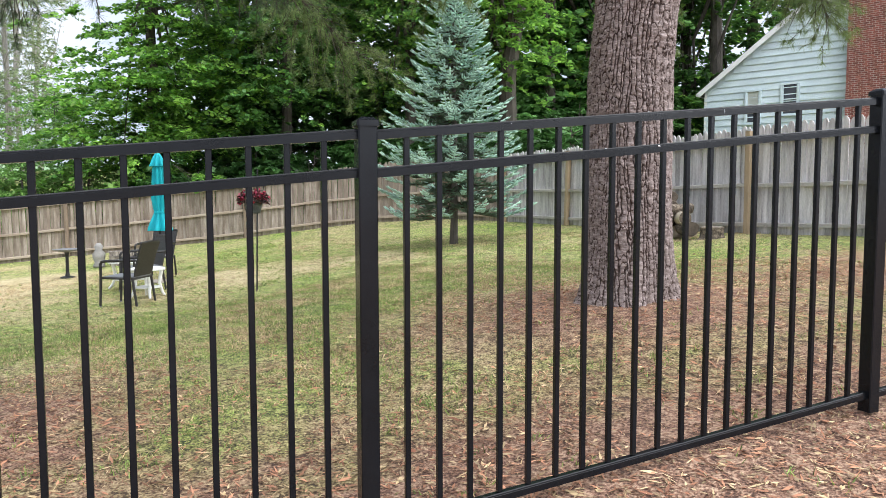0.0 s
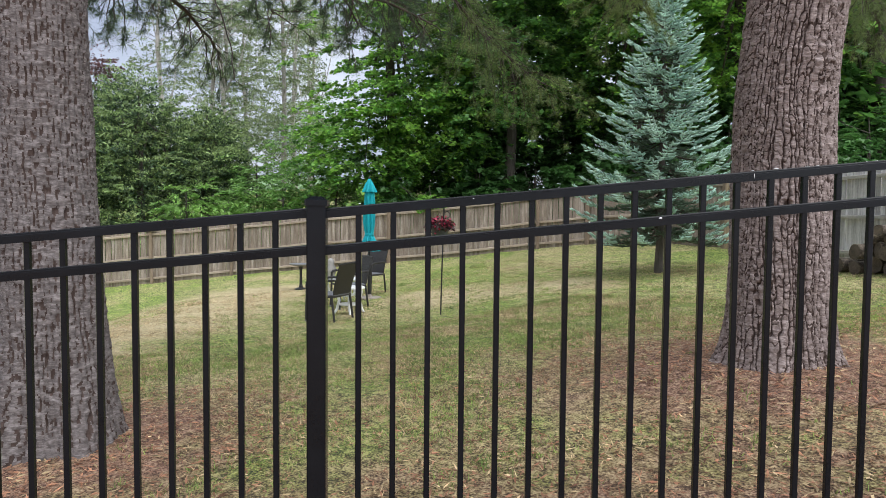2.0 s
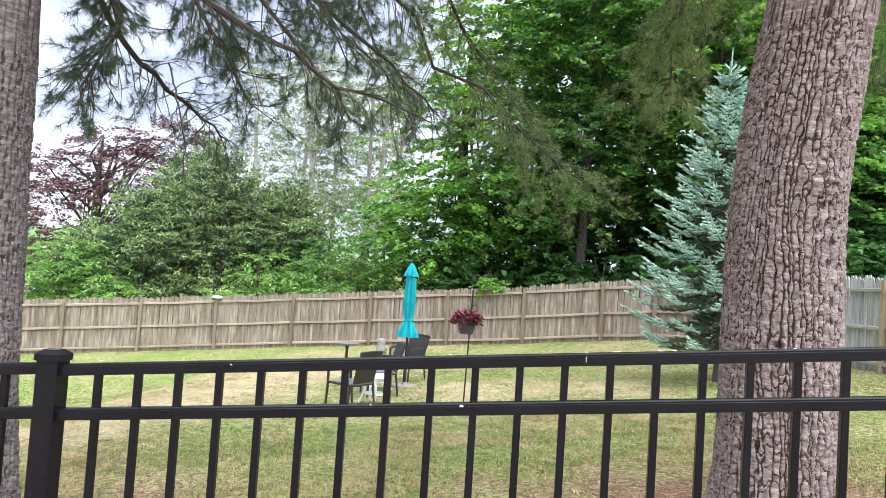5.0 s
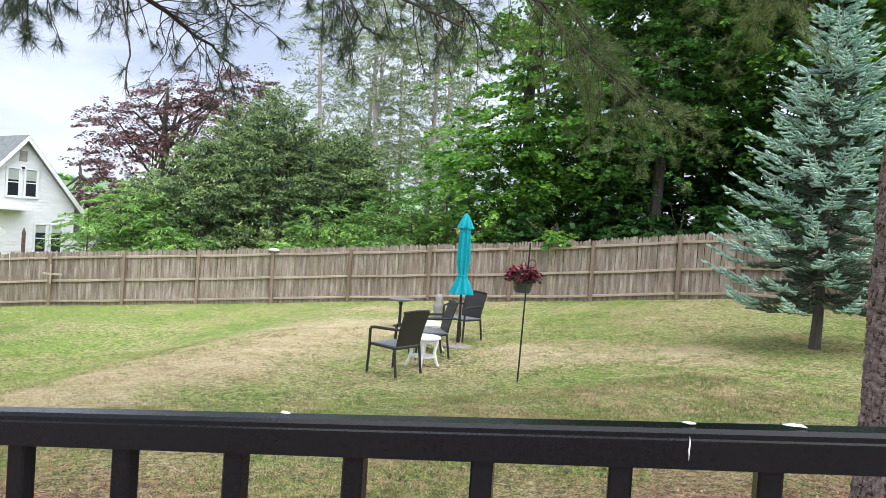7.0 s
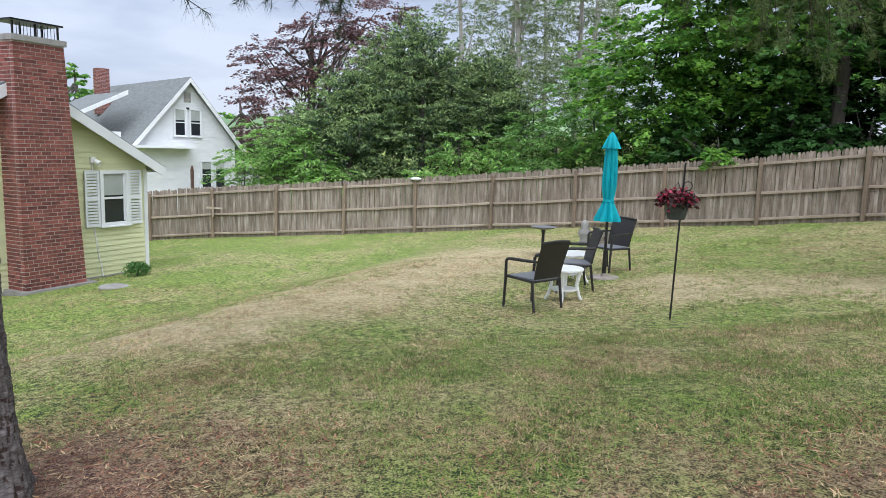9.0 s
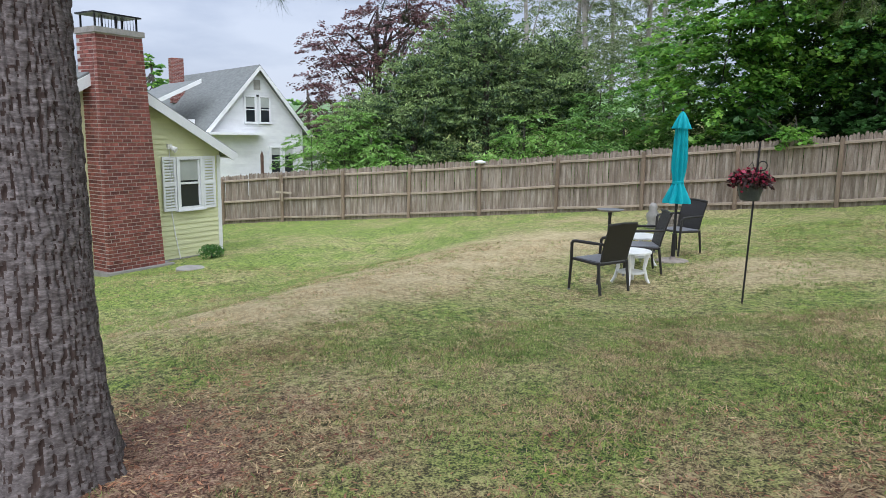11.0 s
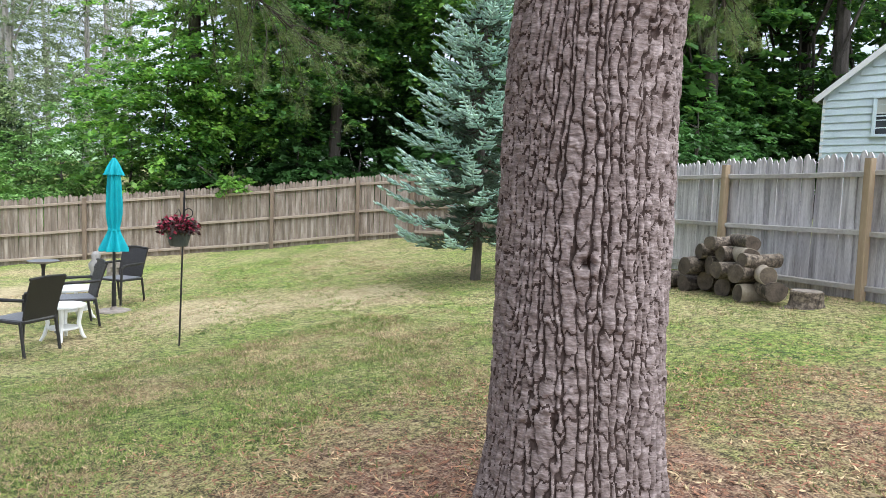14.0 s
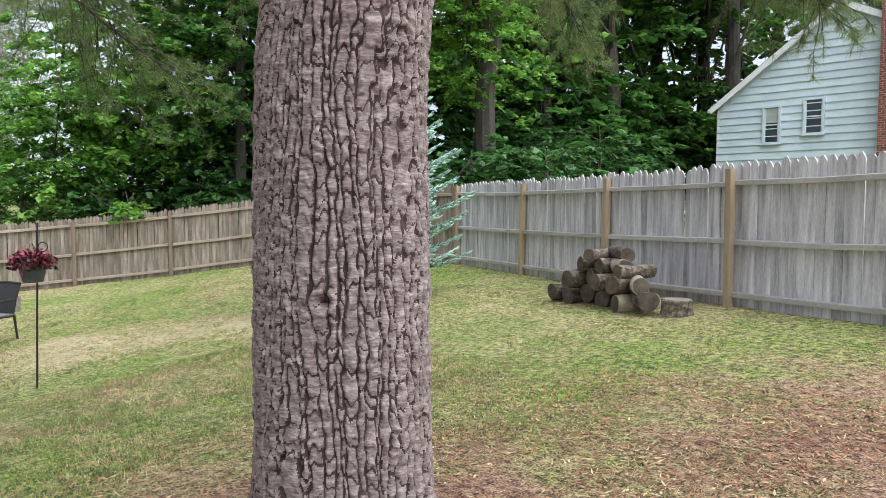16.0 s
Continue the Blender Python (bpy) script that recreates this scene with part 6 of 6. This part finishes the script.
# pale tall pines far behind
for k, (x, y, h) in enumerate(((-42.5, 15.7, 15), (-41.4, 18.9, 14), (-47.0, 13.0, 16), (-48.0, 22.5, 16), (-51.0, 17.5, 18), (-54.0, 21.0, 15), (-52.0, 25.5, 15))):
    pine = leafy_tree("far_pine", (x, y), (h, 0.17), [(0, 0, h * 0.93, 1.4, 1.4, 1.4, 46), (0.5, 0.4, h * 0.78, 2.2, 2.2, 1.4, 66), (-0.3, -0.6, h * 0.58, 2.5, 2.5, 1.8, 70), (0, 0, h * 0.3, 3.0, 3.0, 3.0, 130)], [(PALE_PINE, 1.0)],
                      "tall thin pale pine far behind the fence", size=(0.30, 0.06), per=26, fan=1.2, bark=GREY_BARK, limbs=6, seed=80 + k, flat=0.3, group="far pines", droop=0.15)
    chance = random.Random(300 + k)
    for m in range(16):
        a, z, out = chance.uniform(0, 6.28), h * chance.uniform(0.35, 0.8), chance.uniform(1.2, 2.6)
        d = Vector((math.cos(a), math.sin(a), 0))
        part("bare_branch", Form().tube([(0, 0, z), d * out * 0.5 + Vector((0, 0, z + out * 0.22)), d * out + Vector((0, 0, z + out * 0.3))], [0.035, 0.022, 0.008], 5, caps=False), GREY_BARK, pine)
# lighter shrubs and saplings along the fence
for k, (x, y, w, h) in enumerate(((-25.2, 12.4, 1.7, 2.6), (-24.6, 14.4, 1.6, 3.2), (-26.8, 14.4, 2.0, 4.8), (-23.8, 11.2, 1.1, 1.5), (-27.4, 12.2, 1.6, 3.6), (-28.8, 16.4, 2.2, 5.2))):
    leafy_tree("shrub", (x, y), (h, 0.05), [(0, 0, h * 0.55, w, w, h * 0.55, 190)], [(SHRUB, 0.8), (MAPLE_DARK, 0.2)], "light green shrub behind the wooden fence", "shrub", (0.11, 0.075), 46, 0.6, 6, seed=100 + k, group="shrubs")
for k, (x, y, w, h) in enumerate(((-26.6, 9.2, 0.8, 2.9), (-26.0, 10.6, 0.9, 2.4), (-28.4, 2.5, 1.3, 3.9), (-28.0, 1.3, 1.0, 3.0), (-27.6, 3.6, 0.9, 2.9), (-26.8, 4.3, 0.9, 2.2), (-24.9, 7.6, 0.7, 1.7))):
    leafy_tree("sapling", (x, y), (h, 0.03), [(0, 0, h * 0.75, w, w, h * 0.3, 60), (0, 0, h * 0.4, w * 0.8, w * 0.8, h * 0.3, 40)], [(SUMAC, 1.0)], "bright green sapling with long leaves", "sapling", (0.17, 0.06), 26, 0.6, 8, seed=120 + k, flat=0.7, group="saplings")
# leaves that hang over the fence top
leafy_tree("sapling", (-18.05, 14.65), (2.0, 0.03), [(0.30, -0.30, 1.80, 0.38, 0.38, 0.14, 22), (0.5, -0.5, 1.58, 0.22, 0.22, 0.14, 9)], [(MAPLE, 1.0)], "leafy maple shoot leaning over the fence", "sapling", (0.15, 0.11), 16, 0.35, 4, seed=140, group="saplings")
# trees beyond the houses
leafy_tree("maple_tree", (-58.0, -14.0), (9, 0.3), [(0, 0, 5.6, 3.4, 3.4, 3.2, 150)], DARK_MIX, "round green tree behind the white house", size=(0.3, 0.24), seed=150)
leafy_tree("maple_tree", (-62.0, -2.6), (7, 0.3), [(0, 0, 3.2, 3, 3.6, 2.6, 150), (0, 3.4, 2.2, 3, 3, 2.4, 100)], DARK_MIX, "dark tree beyond the white house", size=(0.3, 0.24), seed=151)
leafy_tree("maple_tree", (-34, -16), (9, 0.3), [(0, 0, 5.5, 3, 3, 3.4, 150)], DARK_MIX, "tree behind the green house", size=(0.36, 0.28), seed=152)


def far_hill():
    n, pts, faces = 40, [], []
    for i in range(n + 1):
        y = -700 + 1500 * i / n
        top = 42 + 22 * math.sin(i * 0.31 + 0.6) + 9 * math.sin(i * 0.9)
        pts += [(-620, y, -10), (-760, y, max(6, top * 0.8)), (-900, y, max(8, top))]
    for i in range(n):
        for k in range(2):
            a = i * 3 + k
            faces.append((a, a + 3, a + 4, a + 1))
    tagged(part("far_hill", Form().add(pts, faces), HILL, smooth=True), "hazy green hill on the horizon", "hill", kind="structure")


far_hill()

# ---------------------------------------------------------------- grass and litter
def near_patch(rng, n, x0, x1, y0, y1):
    return rng.uniform((x0, y0), (x1, y1), (n, 2))


def bareness(p):
    """How bare the earth is: round the pines, along the metal fence and towards the grey fence."""
    def near(c, r0, r1):
        return np.clip((r1 - np.hypot(p[:, 0] - c[0], p[:, 1] - c[1])) / (r1 - r0), 0, 1)
    strip = np.clip((3.0 - ((p[:, 0] + 1.357) * -0.841 + (p[:, 1] - 3.021) * 0.541)) / 2.8, 0, 1)
    return np.maximum.reduce([near(T1, 0.6, 3.4), near(T2, 0.5, 2.6), near((0.6, 9.3), 0.8, 4.8), strip])


def blades(name, rng, p, height, width, mat, label, lie=0.5):
    n = len(p)
    base = np.column_stack([p, ground_z(p[:, 0], p[:, 1]) - 0.004])
    a = rng.uniform(0, 2 * math.pi, n)
    side = np.column_stack([np.cos(a), np.sin(a), np.zeros(n)]) * width / 2
    tip = base + np.column_stack([rng.normal(size=n) * lie, rng.normal(size=n) * lie, np.ones(n)]) * (height * rng.uniform(0.5, 1.25, n))[:, None]
    tagged(cloud(name, np.stack([base - side, base + side, tip], 1), [(0, 1, 2)], mat), label, "grass", kind="stuff")


def greenness(p):
    """Where the lawn stays green, from 0 to 1: wandering patches of about half a metre and of two metres."""
    x, y = p[:, 0], p[:, 1]
    small = np.sin(x * 5.1 + 2.2 * np.sin(y * 3.7)) * np.sin(y * 5.9 + 1.8 * np.sin(x * 2.9))
    broad = np.sin(x * 1.9 + 2 * np.sin(y * 1.3)) * np.sin(y * 2.2 + x * 0.7)
    along = np.clip((-8.4 - x) / 7.0, 0, 1)
    tongue = np.clip(1.5 - np.hypot(x + 8.4 + 7.0 * along, y - 2.9 - 5.3 * along) / 1.1, 0, 1)
    return np.clip(0.42 + 0.30 * small + 0.28 * broad, 0, 1) * (1 - 0.85 * tongue)


def ground_cover():
    rng = np.random.default_rng(77)
    # tufts near the fence, thinner cover farther out
    c = np.concatenate([near_patch(rng, 34000, -7.5, 1.0, 2.4, 10.5), near_patch(rng, 26000, -15, -2, -1, 15)])
    c = c[rng.random(len(c)) > np.clip(bareness(c) * 1.3, 0, 0.96)]
    size = rng.uniform(0.4, 1.5, len(c))
    lush = rng.random(len(c)) < greenness(c)
    for name, sel, per, height, width, mat, label, lie in (("grass", lush, 10, 0.026, 0.008, GRASS, "short mown green grass", 0.55), ("dry_grass", ~lush, 8, 0.024, 0.007, STRAW, "dry straw-coloured mown grass", 1.1)):
        at = np.repeat(c[sel], per, 0)
        at = at + rng.normal(size=at.shape) * 0.035 * np.repeat(size[sel], per)[:, None]
        blades(name, rng, at, height * np.repeat(0.7 + 0.45 * size[sel], per), width, mat, label, lie)
    q = np.concatenate([near_patch(rng, 110000, -6.5, 2.2, 1.0, 10.5), near_patch(rng, 30000, -5, 2.5, 8, 13)])
    b = bareness(q)
    q = q[rng.random(len(q)) < b * 0.9]
    n = len(q)
    c = np.column_stack([q, ground_z(q[:, 0], q[:, 1]) + 0.008])
    a = rng.uniform(0, 2 * math.pi, n)
    d = np.column_stack([np.cos(a), np.sin(a), rng.normal(size=n) * 0.18])
    s = np.column_stack([-np.sin(a), np.cos(a), rng.normal(size=n) * 0.3])
    l, w = rng.uniform(0.012, 0.04, (n, 1)), rng.uniform(0.002, 0.007, (n, 1))
    v = np.stack([c - d * l, c + s * w, c + d * l, c - s * w], 1)
    k = rng.random(n) < 0.64
    tagged(cloud("needle_litter", v[k], QUAD, NEEDLE_LITTER), "fallen reddish pine needles and leaf scraps", "litter", kind="stuff")
    tagged(cloud("straw_litter", v[~k], QUAD, STRAW), "pale dry straw strewn on the earth", "litter", kind="stuff")


ground_cover()

wooden_fence("wooden_fence", WEST_LINE, "brown weathered stockade fence with pointed pickets", 0.084, WEST_WOOD, WEST_RAIL, WEST_POST, 1, 1.64, 1.70)
wooden_fence("wooden_fence", CORNER_LINE, "brown weathered fence panels behind the spruce", 0.100, WEST_WOOD, WEST_RAIL, WEST_POST, 1, 1.68, 1.72)
wooden_fence("wooden_fence", EAST_LINE, "grey weathered picket fence with tan posts", 0.108, GREY_WOOD, GREY_RAIL, TAN_POST, 1, 1.70, 1.745)


def gate_latch():
    """A pale latch bar on the boards of the brown fence."""
    x, y = -25.52, 0.62
    latch = thing("gate_latch", (x + 0.09, y - 0.03, gz(x, y) + 1.02), 66, "pale wooden latch bar on the brown fence", "latch")
    part("bar", Form().box((0.0, 0, 0), (0.62, 0.03, 0.06), edge=0.008), PALE_WOOD, latch)
    part("keeper", Form().box((-0.05, -0.01, 0.0), (0.05, 0.05, 0.62), edge=0.008), WEST_RAIL, latch)


gate_latch()
